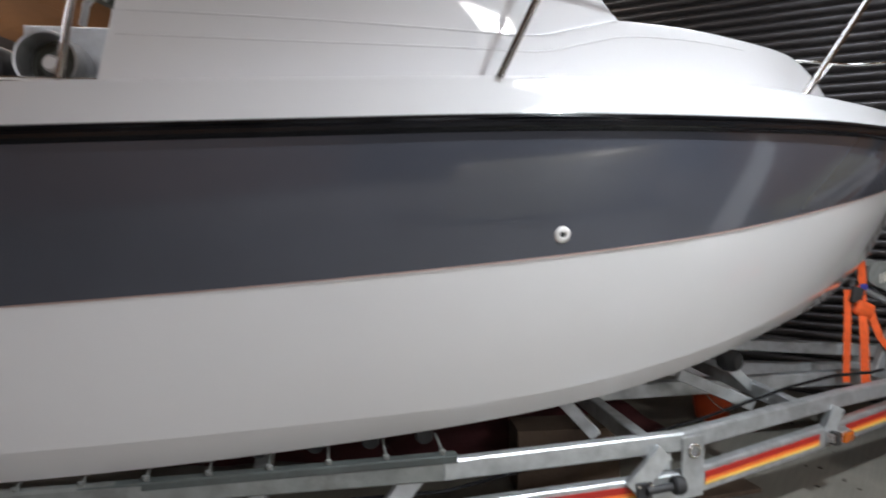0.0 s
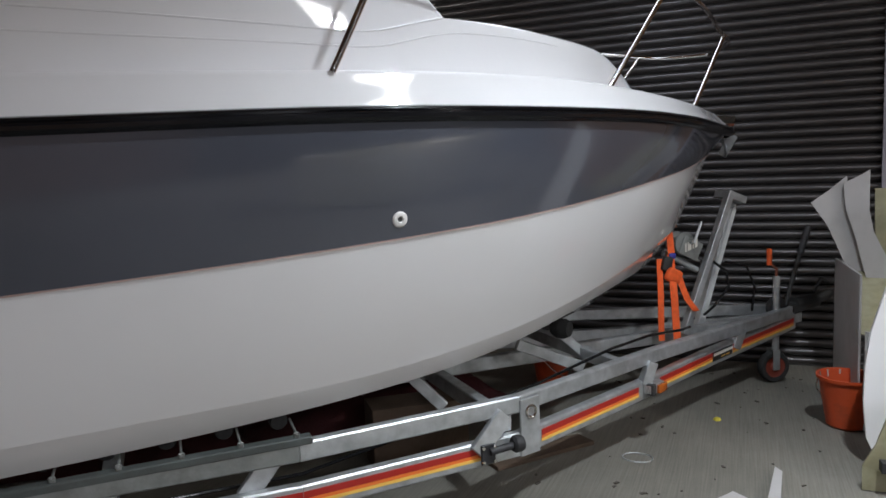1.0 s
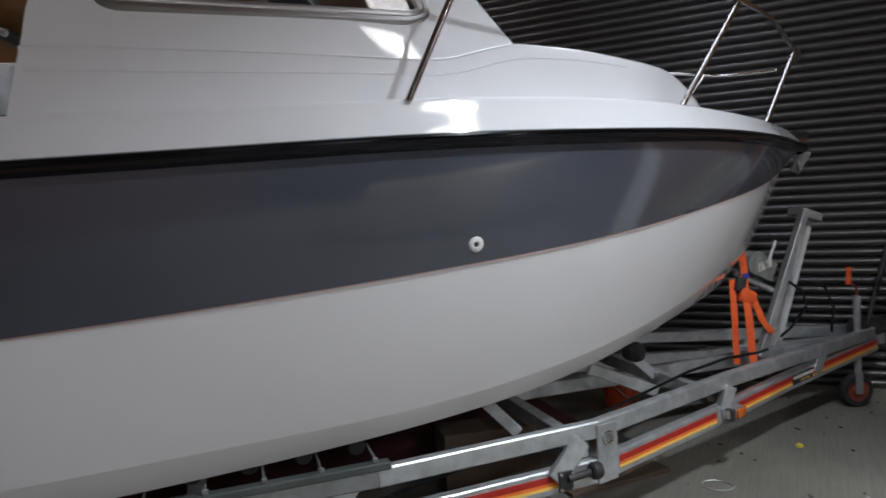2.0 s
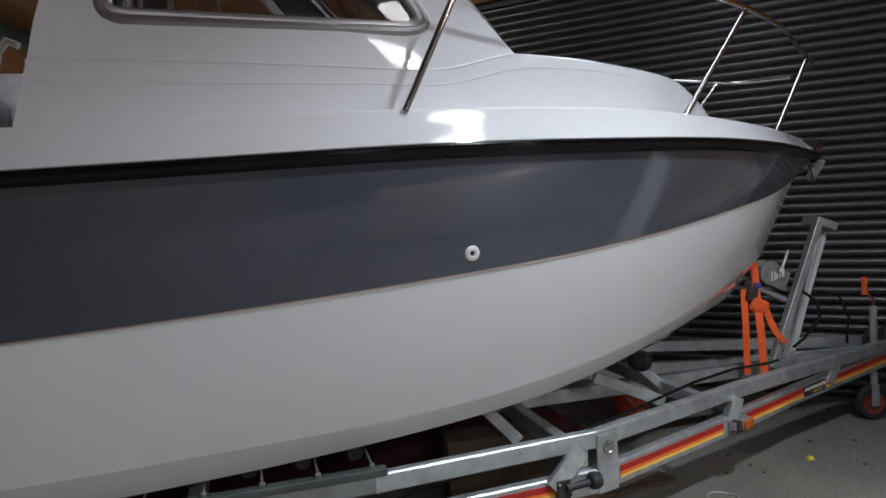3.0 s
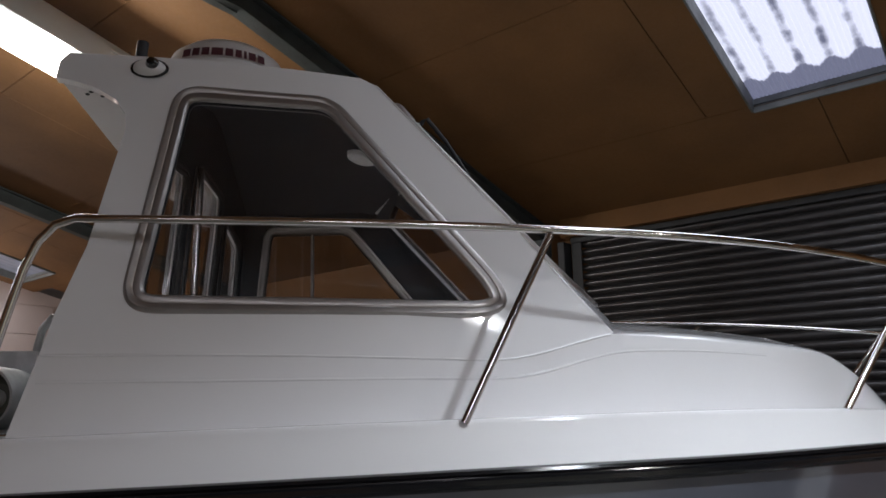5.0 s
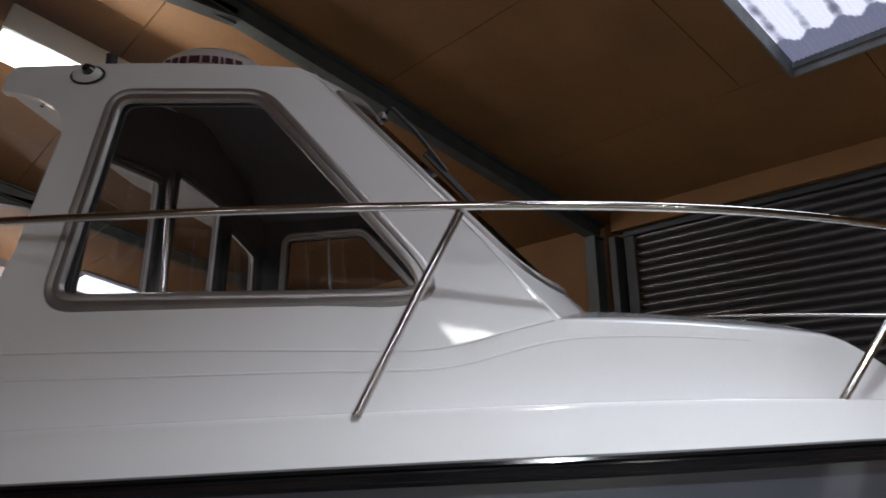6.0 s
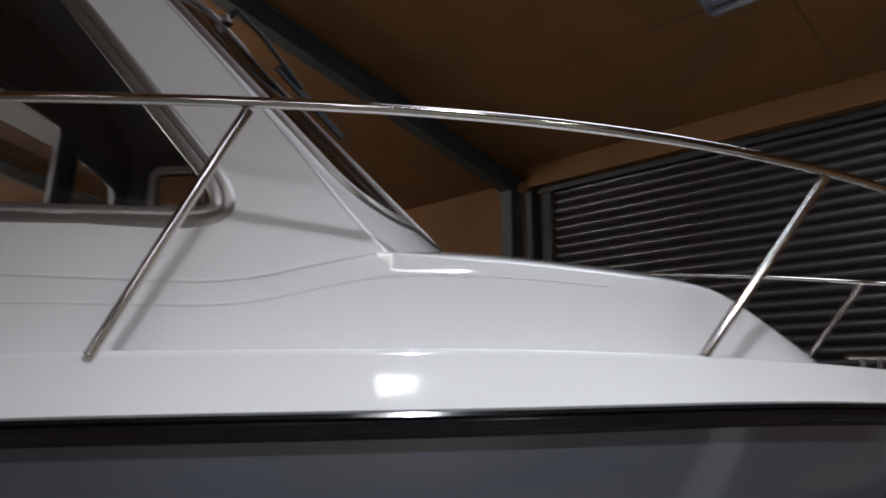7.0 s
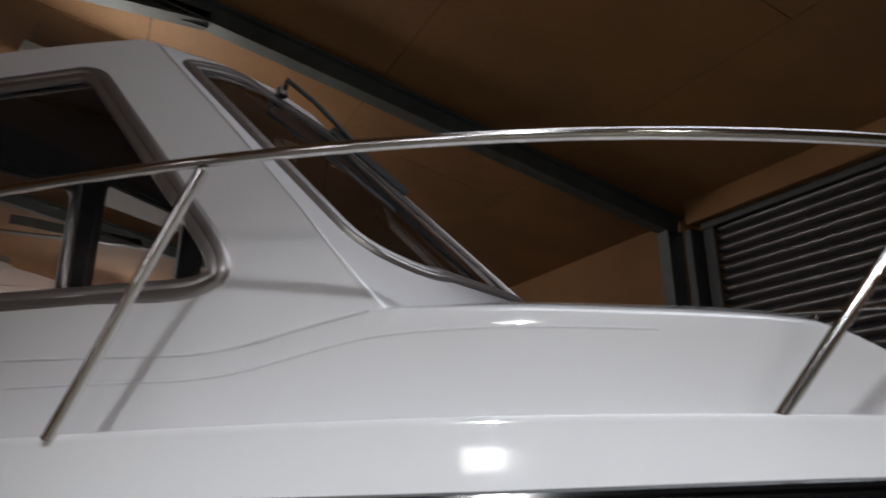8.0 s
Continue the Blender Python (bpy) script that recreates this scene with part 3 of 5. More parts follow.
# deck with its raised edge, foredeck closed to the centreline
def deck_rows(sel):
    rows = []
    for off, mode in ((0.0, 0), (0.0150, 1), (0.0282, 2), (0.0398, 3), (0.0468, 4), (0.0500, 5), (0.0545, 6), (0.063, 7), (0.080, 8), (0.11, 9), (0.14, 10), (0.5, 11), (1.0, 12)):
        row = []
        for v in sel:
            tz = TOE_Z(v.x)
            y = abs(v.y)
            rise = [0.0, 0.24, 0.48, 0.72, 0.88, 0.955, 0.99, 1.0, 0.985, 0.90, 0.78, 0.78, 0.78][mode]
            lo = v.z + 0.010
            z = lo + (tz - lo) * rise if mode else v.z + 0.004
            if mode <= 10:
                yy = max(0.0, y - off * (1 + 0.6 * max(0, v.x + 2.2)))
            elif mode == 11:
                yy = max(0.0, y - 0.13 * (1 + 0.6 * max(0, v.x + 2.2))) * 0.5
                z += 0.01
            else:
                yy, z = 0.0, z + 0.02
            row.append(Vector((v.x - (0.25 * off if (mode and v.x > -0.6) else 0) * (1 if mode < 11 else 0), -yy, z)))
        rows.append(row)
    return rows


cut = min(range(len(R_)), key=lambda i: abs(R_[i].x + 4.36))
part("deck", mirrored(grid(deck_rows(R_[cut:]))), WHITE, boat)
side = deck_rows(R_[:cut + 1])[:11]
inner = [Vector((v.x, min(0, v.y + 0.16), v.z)) for v in side[-1]]
well = [Vector((v.x, v.y + 0.02, 1.25)) for v in inner]
mid = [Vector((v.x, 0, 1.25)) for v in inner]
part("cockpit", mirrored(grid(side + [inner, well, mid])), WHITE, boat)
ends = bmesh.new()
for xx in (R_[0].x, R_[cut].x):
    ends.faces.new([ends.verts.new(p) for p in ((xx, -0.95, 1.25), (xx, 0.95, 1.25), (xx, 0.95, 1.76), (xx, -0.95, 1.76))])
part("cockpit_bulkhead", ends, WHITE, boat)

# cabin base and coachroof, one moulding from the cockpit to the foredeck
def side_y(a, z):
    s = max(0.0, 0.75 - (-2.56 - 0.857 * (z - 2.09) - a)) / 0.75
    return 1.122 - 0.186 * (z - 2.15) - 0.061 * (a + 4.085) - (0.105 - 0.035 * (z - 2.09)) * min(s, 1.05) ** 2


TA = [-4.32, -3.7, -3.1, -2.8, -2.56, -2.3, -2.0, -1.7, -1.62, -1.5, -1.3, -1.2, -1.12, -1.06]
tb = spline(TA, [side_y(a, 1.80) for a in TA[:4]] + [1.038, 0.985, 0.895, 0.765, 0.725, 0.675, 0.56, 0.46, 0.30, 0.06])
tt = spline(TA, [side_y(a, 2.01) for a in TA[:4]] + [0.966, 0.932, 0.845, 0.712, 0.672, 0.625, 0.49, 0.39, 0.24, 0.03])
SEAM_A = [-4.32, -3.7, -3.06, -2.95, -2.88, -2.70, -2.56]
seam_z = spline(SEAM_A, [2.020, 2.018, 2.002, 2.002, 2.010, 2.055, 2.090])
tz = spline(TA[4:], [2.090, 2.082, 2.064, 2.044, 2.030, 1.968, 1.865, 1.825, 1.805, 1.795])
tc = spline(TA[4:], [2.215, 2.205, 2.18, 2.145, 2.12, 2.045, 1.905, 1.845, 1.81, 1.80])
rows = []
xs = [-4.32 + (TA[-1] + 4.32) * i / 84 for i in range(85)]
for t in range(17):
    row = []
    for a in xs:
        B, Tt = tb(a), tt(a)
        zb = 1.80
        aft = a < -2.56
        Z = seam_z(a) if aft else tz(a)
        C = 2.225 if aft else tc(a)
        top_y = side_y(a, Z) if a < -2.8 else Tt
        k = min(1.0, max(0.0, (a + 2.56) / 0.25))        # the shoulder rounds off ahead of the wheelhouse
        s6 = 1.0 - 0.045 * k
        if t <= 6:
            s = t / 6 * s6
            y, z = B + (top_y - B) * s, zb + (Z - zb) * s
        elif t <= 11:
            s = (t - 6) / 5
            y0, z0 = B + (top_y - B) * s6, zb + (Z - zb) * s6
            if aft:
                y1, z1, ym, zm = top_y * 0.90, Z + 0.008, top_y * 0.95, Z + 0.004
                if a < -2.62:
                    y1, z1, ym, zm = top_y - 0.05, Z, top_y - 0.02, Z
            else:
                y1, z1 = Tt * 0.90, Z + (C - Z) * (1 - 0.81)
                ym, zm = Tt * 1.0, Z + 0.004
            y = (1 - s) ** 2 * y0 + 2 * s * (1 - s) * ym + s * s * y1
            z = (1 - s) ** 2 * z0 + 2 * s * (1 - s) * zm + s * s * z1
        else:
            s = (t - 11) / 5
            if a < -2.62:
                y, z = (top_y - 0.05) * (1 - s), Z
            else:
                y = Tt * 0.90 * (1 - s)
                z = Z + (C - Z) * (1 - (y / max(Tt, 1e-4)) ** 2)
        row.append(Vector((a + (0.20 * (z - 1.80) if a < -4.31 else 0.0), -y, z)))
    rows.append(row)
part("coachroof", mirrored(grid(rows)), WHITE, boat)


# ---- wheelhouse ----
def on_side(off=0.0):
    return lambda u, v: (u, -(side_y(u, v) + off), v)


def out_side(p):
    return Vector((0.06, -1.0, 0.18)).normalized()


outline = [(-4.275, 2.021), (-3.7, 2.019), (-3.06, 2.003), (-2.95, 2.003), (-2.88, 2.011), (-2.70, 2.056), (-2.562, 2.090), (-2.60, 2.135), (-2.81, 2.40), (-3.05, 2.685), (-3.335, 3.00), (-3.40, 3.03), (-3.85, 3.035), (-4.36, 3.035), (-4.385, 3.00), (-4.388, 2.935), (-4.33, 2.925), (-4.255, 2.90), (-4.19, 2.86),
           (-4.155, 2.81), (-4.145, 2.75), (-4.165, 2.62), (-4.20, 2.35), (-4.255, 2.14)]
win = rounded([(-4.092, 2.142), (-2.815, 2.130), (-3.488, 2.927), (-4.012, 2.927)], [0.11, 0.26, 0.07, 0.09], 9)
hole = inset(win, 0.035)
for sgn, grp in ((1, "starboard"), (-1, "port")):
    sidewall = plate(outline, [hole], on_side(), 0.03, out_side, 3)
    lining = plate([(u * 0.97 - 0.11, v) for u, v in outline], [inset(win, 0.050)], on_side(-0.034), 0.008, out_side)
    if sgn < 0:
        for b in (sidewall, lining):
            bmesh.ops.scale(b, vec=(1, -1, 1), verts=b.verts[:])
    part("wheelhouse_side", sidewall, WHITE, boat, angle=30)
    part("side_lining", lining, LINING, boat, "dark interior side lining")
    fr = ring(win, inset(win, 0.058), on_side(0.0), lambda p: out_side(p) * 0.014)
    fr2 = ring(inset(win, 0.010), inset(win, 0.052), on_side(-0.045), lambda p: -out_side(p) * 0.012)
    gl = plate(inset(win, 0.045), [], lambda u, v: (u, -(1.110 - 0.186 * (v - 2.15) - 0.061 * (u + 4.085) - 0.045 * (u + 4.05) / 1.15), v), 0.005, out_side)
    rod = [(-3.72, -(side_y(-3.72, 2.17) - 0.012), 2.17), (-3.72, -(side_y(-3.72, 2.88) - 0.012), 2.88)]
    if sgn < 0:
        for b in (fr, fr2, gl):
            bmesh.ops.scale(b, vec=(1, -1, 1), verts=b.verts[:])
        rod = [(x, -y, z) for x, y, z in rod]
    w = part("side_window", fr, ALU, boat, "aluminium-framed raked side window")
    part("inner_frame", fr2, ALU, w)
    pane = part("pane", gl, PANE, w)
    pane.visible_shadow = False
    if sgn < 0:
        part("mullion", beam(rod[0], rod[1], 0.02, 0.02), ALU, w)

# mouldings along the cabin side
def cabin_y(u, v):
    """Half breadth of the cabin moulding below its joint."""
    if u < -2.8:
        return side_y(u, v)
    top = seam_z(u) if u < -2.56 else tz(u)
    return tb(u) + (tt(u) - tb(u)) * (v - 1.80) / (top - 1.80)


LINE = spline([-4.27, -3.7, -3.06, -2.90, -2.82, -2.58, -2.40, -1.95], [1.945, 1.945, 1.945, 1.949, 1.962, 2.022, 2.034, 2.020])
for s in (1, -1):
    part("side_moulding", tube([(u, -s * (cabin_y(u, LINE(u)) - 0.0025 - 0.003 * max(0, u + 2.5)), LINE(u)) for u in [-4.27 + 2.3 * k / 60 for k in range(61)]], 0.0055, 8), WHITE, boat)

for s in (1, -1):
    part("cabin_joint", tube([(u, -s * (max(side_y(u, seam_z(u)), tt(u) if u > -2.8 else 0) + 0.0005), seam_z(u)) for u in [-4.27 + 1.70 * k / 30 for k in range(31)]], 0.004, 6), WHITE, boat)

# roof, windscreen and their frames
ROOF_A = [-4.37, -4.3, -4.155, -3.8, -3.6, -3.5, -3.42, -3.345]
FS0, FS1 = Vector((-2.515, -0.925, 2.066)), Vector((-3.350, -0.846, 3.006))
FC0, FC1 = Vector((-2.325, 0, 2.155)), Vector((-3.155, 0, 3.005))
CROWN = spline(ROOF_A, [0.23, 0.23, 0.23, 0.215, 0.16, 0.115, 0.075, 0.035])


def front(u, v):
    s = FS0.lerp(FS1, v)
    c = FC0.lerp(FC1, v)
    p = s.lerp(c, u)
    q = 4 * u * (1 - u)
    return p + Vector((0.045, 0, 0.038)) * q


def roof_point(a, t):
    """t from 0 at the side edge to 1 on the centreline."""
    ys = side_y(a, 3.03)
    y = ys * (1 - t)
    crown = CROWN(a) * (1 - (1 - t) ** 2.2)
    if a > -3.35:
        return front(t, 1.0) + Vector((-0.012, 0, 0.004))
    return Vector((a, -y, 3.028 + crown))


rt = [[roof_point(a, t / 12) for a in ROOF_A] for t in range(13)]
top = grid(rt)
under = grid([[p + Vector((0, 0.03 if p.y < -0.1 else 0, -0.045)) for p in r[2:]] for r in rt])
lip = [Vector((-4.388 - 0.07 * k / 12, r[0].y * (0.995 if k else 1.0), 2.945)) for k, r in enumerate(rt)]
soffit = grid([lip, [Vector((-4.15, p.y, 2.95)) for p in lip]])
edge = grid([[r[0] for r in rt], lip])


def welded(bm):
    bmesh.ops.remove_doubles(bm, verts=bm.verts[:], dist=0.0005)
    return bm


part("roof", welded(mirrored(merge(top, edge))), WHITE, boat)
part("soffit", welded(mirrored(soffit)), WHITE, boat)
for u, v in ((-4.345, -0.845), (-4.325, -0.865), (-4.30, -0.83)):
    part("soffit_screw", lathe([(0.0, -0.004), (0.006, -0.003), (0.008, 0.0)], pose(u, v, 2.945), 10), DARK, boat)
part("headlining", mirrored(under), LINING, boat, "dark grey headlining under the cabin roof")



FN = (FC0 - FS0).cross(FS1 - FS0).normalized()
FN = FN if FN.x > 0 else -FN
scr = rounded([(0.03, 0.935), (0.22, 0.972), (0.975, 0.980), (0.975, 0.115), (0.24, 0.10), (0.075, 0.205)], [0.05, 0.3, 0.03, 0.03, 0.10, 0.10], 7)
frame_sheet = plate([(0, 0), (0.25, 0), (0.5, 0), (0.75, 0), (1, 0), (1, 0.5), (1, 1), (0.75, 1), (0.5, 1), (0.25, 1), (0, 1), (0, 0.5)], [inset(scr, 0.012)], front, 0.03, lambda p: FN)
edge_az = [(-2.552, 2.07), (-2.562, 2.088), (-2.60, 2.135), (-2.81, 2.40), (-3.05, 2.685), (-3.335, 3.00)]


def pillar_edge(v):
    z = 2.07 + (3.0 - 2.07) * v
    for (a0, z0), (a1, z1) in zip(edge_az, edge_az[1:]):
        if z <= z1 + 1e-6:
            a = a0 + (a1 - a0) * (z - z0) / (z1 - z0)
            return Vector((a, -side_y(a, z), z))
    return Vector((-3.335, -side_y(-3.335, 3.0), 3.0))


prow = [[], [], [], []]
for k in range(25):
    v = k / 24
    p, q = pillar_edge(v), Vector(front(0.0, v))
    bulge = Vector((0.5, -0.6, 0.3)).normalized() * 0.004
    for r_, t in zip(prow, (0, 0.33, 0.67, 1.0)):
        r_.append(p.lerp(q, t) + bulge * 4 * t * (1 - t))
part("pillar", grid(prow), WHITE, boat)
part("pillar", grid([[Vector((p.x, -p.y, p.z)) for p in r_] for r_ in prow]), WHITE, boat)
part("windscreen_surround", mirrored(frame_sheet), WHITE, boat, angle=30)
fl = plate([(0.03, 0.02), (0.5, 0.0), (1, 0.0), (1, 0.99), (0.5, 0.99), (0.03, 0.97)], [inset(scr, 0.030)], lambda u, v: Vector(front(u, v)) - FN * 0.036, 0.006, lambda p: FN)
part("windscreen_lining", mirrored(fl), LINING, boat, "dark lining round the windscreen")
for s in (1, -1):
    fr = ring(scr, inset(scr, 0.046), front, lambda p: FN * 0.012)
    gl = plate(inset(scr, 0.016), [], lambda u, v: Vector(front(u, v)) - FN * 0.004, 0.006, lambda p: FN)
    if s < 0:
        for b in (fr, gl):
            bmesh.ops.scale(b, vec=(1, -1, 1), verts=b.verts[:])
    w = part("windscreen", fr, ALU, boat, "smoked raked windscreen pane")
    part("pane", gl, SMOKED, w).visible_shadow = False


def on_front(u, v, h):
    return Vector(front(u, v)) + FN * h


wp_arm = part("wiper", tube([on_front(0.50, 0.955, 0.0), on_front(0.50, 0.965, 0.045), on_front(0.48, 0.955, 0.062), on_front(0.55, 0.87, 0.06), on_front(0.66, 0.72, 0.035)], 0.009, 8), MATT_BLACK, boat, "black windscreen wiper")
part("blade", beam(on_front(0.60, 0.80, 0.022), on_front(0.77, 0.555, 0.022), 0.014, 0.026, 0.003), MATT_BLACK, wp_arm)
part("pivot", lathe([(0, 0.03), (0.018, 0.03), (0.022, 0.0)], Matrix.Translation(on_front(0.50, 0.955, 0.0))), ALU, wp_arm)

# after bulkhead of the wheelhouse with two glazed openings
def aft(u, v):
    return (-4.23 + 0.06 * (v - 1.8), u, v)


ow = [(-1.05, 1.80), (1.05, 1.76), (0.93, 2.95), (0.0, 3.20), (-0.93, 2.95)]
openings = [rounded([(-0.92, 1.86), (-0.34, 1.86), (-0.34, 2.84), (-0.84, 2.78)], 0.08), rounded([(-0.26, 1.84), (0.30, 1.84), (0.30, 2.92), (-0.26, 2.92)], 0.08), rounded([(0.38, 1.86), (0.92, 1.86), (0.84, 2.78), (0.38, 2.84)], 0.08)]
part("after_bulkhead", plate(ow, openings, aft, 0.03, lambda p: Vector((-1, 0, 0))), WHITE, boat)
part("after_lining", plate([(u, v + 0.03) for u, v in ow], [inset(o, 0.004) for o in openings], lambda u, v: (-4.19 + 0.06 * (v - 1.8), u, v), 0.01, lambda p: Vector((-1, 0, 0))), LINING, boat)
for o in openings:
    w = part("after_window", ring(o, inset(o, 0.04), lambda u, v: (-4.178 + 0.06 * (v - 1.8), u, v), lambda p: Vector((0.012, 0, 0))), MATT_BLACK, boat, "black-framed window in the after bulkhead")
    part("pane", plate(inset(o, 0.03), [], lambda u, v: (-4.20 + 0.06 * (v - 1.8), u, v), 0.005, lambda p: Vector((1, 0, 0))), PANE, w).visible_shadow = False
part("grab_pole", tube([(-4.05, -0.42, 1.8), (-4.05, -0.42, 2.82)], 0.014), STEEL, boat)
part("cabin_lamp", lathe([(0.0, -0.012), (0.035, -0.014), (0.055, -0.020), (0.070, -0.012), (0.076, 0.010)], pose(-3.412, 0.05, 3.046, 0, 14)), WHITE_PLASTIC, boat, "round white cabin lamp")
# fittings
part("vent_fitting", lathe([(0.009, -0.01), (0.009, 0.004), (0.012, 0.009), (0.022, 0.009), (0.028, 0.005), (0.030, 0.0), (0.030, -0.02)], Matrix.Translation((-2.882, -1.273, 1.318)) @ pose(0, 0, 0, 98, 0, 4), 24), WHITE_PLASTIC, boat, "white round skin fitting")
part("vent_bore", lathe([(0.0, 0.0), (0.010, 0.0)], Matrix.Translation((-2.882, -1.277, 1.318)) @ pose(0, 0, 0, 98, 0, 4), 16), DARK, boat)
nav_m = Matrix.Translation((-4.10, -(side_y(-4.1, 2.985) + 0.004), 2.985)) @ pose(0, 0, 0, 80)
nav = part("navigation_light", lathe([(0.0, 0.03), (0.03, 0.028), (0.047, 0.014), (0.052, 0.0)], nav_m @ Matrix.Diagonal((1.05, 0.62, 1, 1))), WHITE_PLASTIC, boat, "oval white navigation light with a dark lens")
part("gasket", lathe([(0.050, 0.004), (0.058, 0.006), (0.060, 0.0)], nav_m @ Matrix.Diagonal((1.05, 0.62, 1, 1))), RUBBER, nav)
part("lens", lathe([(0.0, 0.045), (0.014, 0.042), (0.022, 0.028), (0.022, 0.012)], nav_m @ pose(0.014, 0.004, 0)), material("black_lens", (0.008, 0.008, 0.009), 0.06, coat=1.0), nav)
RAD = pose(-4.06, 0, 3.235)
rad = part("radar_dome", lathe([(0.0, 0.31), (0.12, 0.305), (0.20, 0.285), (0.255, 0.24), (0.285, 0.17), (0.295, 0.10), (0.285, 0.04), (0.24, 0.0), (0.0, 0.0)], RAD, 48), WHITE_PLASTIC, boat, "white radar dome with dark lettering bars")
part("bracket", box(0.34, 0.34, 0.05, pose(-4.06, 0, 3.272), 0.015, 2), WHITE_PLASTIC, rad)


def on_dome(u, v):
    ang = radians(-118) + u / 0.3
    zz = 0.155 + v
    r = 0.300 - 0.55 * max(0, v - 0.0) * 0.35
    return Vector((-4.06 + r * math.cos(ang), r * math.sin(ang), 3.235 + zz))


text_bars("lettering", on_dome, [0.040, 0.034, 0.034, 0.05, 0.034, 0.028, 0.012, 0.034, 0.034], 0.040, 0.010, DARK_INK, rad)
part("aerial_base", tube([(-4.28, -0.55, 3.16), (-4.27, -0.56, 3.30)], 0.022), MATT_BLACK, boat)

# bow rail
RA = [-4.2, -3.5, -2.8, -2.1, -1.4, -0.95, -0.6, -0.42, -0.36]
rail_y = spline(RA, [1.19, 1.245, 1.24, 1.13, 0.885, 0.64, 0.39, 0.18, 0.0])
rail_z = spline(RA, [2.408, 2.388, 2.372, 2.358, 2.322, 2.272, 2.21, 2.18, 2.17])
pts = []
for i in range(90):
    u = i / 89
    a = -4.2 + 3.84 * (1 - (1 - u) ** 1.8)
    pts.append(Vector((a, -max(0, rail_y(a)), rail_z(a))))
pts[-1].y = 0
aft_bend = [(-4.44, -1.16, 1.79), (-4.41, -1.165, 1.95), (-4.37, -1.17, 2.12), (-4.335, -1.175, 2.26), (-4.30, -1.18, 2.34), (-4.255, -1.185, 2.39)]
run = [Vector(p) for p in aft_bend] + pts
path = run + [Vector((p.x, -p.y, p.z)) for p in reversed(run[:-1])]
rail = part("bow_rail", tube(path, 0.0125, 14), STEEL, boat, "polished stainless bow rail")
for s in (1, -1):
    for p, q in (((-3.10, -1.285, 1.82), (-2.826, -1.238, 2.357)), ((-1.774, -0.955, 1.83), (-1.395, -0.885, 2.305)), ((-0.90, -0.49, 1.795), (-0.60, -0.39, 2.205))):
        p, q = Vector((p[0], p[1] * s, p[2])), Vector((q[0], q[1] * s, q[2]))
        part("stanchion", tube([p, q], 0.0125, 12), STEEL, rail)

# bow roller, anchor and deck gear
part("bow_roller", merge(box(0.30, 0.012, 0.05, pose(-0.33, -0.045, 1.76), 0.004), box(0.30, 0.012, 0.05, pose(-0.33, 0.045, 1.76), 0.004), box(0.28, 0.09, 0.008, pose(-0.34, 0, 1.74), 0.002)), STEEL, boat)
part("roller_wheel", lathe([(0.0, -0.035), (0.028, -0.035), (0.018, 0.0), (0.028, 0.035), (0.0, 0.035)], Matrix.Translation((-0.20, 0, 1.745)) @ pose(0, 0, 0, 90)), BRONZE, boat)
part("anchor", merge(tube([(-0.42, 0, 1.80), (-0.24, 0, 1.775), (-0.18, 0, 1.72), (-0.19, 0, 1.62)], 0.013), beam((-0.195, -0.05, 1.66), (-0.23, 0.02, 1.53), 0.012, 0.06), beam((-0.195, 0.05, 1.66), (-0.23, -0.02, 1.53), 0.012, 0.06)), GALV, boat)
part("shackle", tube([(-0.24 + 0.03 * math.cos(t), -0.03, 1.725 + 0.03 * math.sin(t)) for t in (k * math.pi / 6 for k in range(12))], 0.007, 8, True), BRONZE, boat)
part("bow_cleat", merge(tube([(-0.96, -0.09, 1.87), (-0.78, -0.09, 1.87)], 0.010), tube([(-0.90, -0.09, 1.82), (-0.90, -0.09, 1.87)], 0.009), tube([(-0.84, -0.09, 1.82), (-0.84, -0.09, 1.87)], 0.009)), STEEL, boat)
part("deck_tread", box(0.42, 0.05, 0.006, pose(-4.42, -1.16, 1.806, 0, 0, 2), 0.002), STEEL, boat)
part("bow_eye", tube([(-0.70 + 0.03 * math.cos(t), 0, 1.08 + 0.03 * math.sin(t)) for t in (k * math.pi / 6 for k in range(12))], 0.008, 8, True), STEEL, boat)

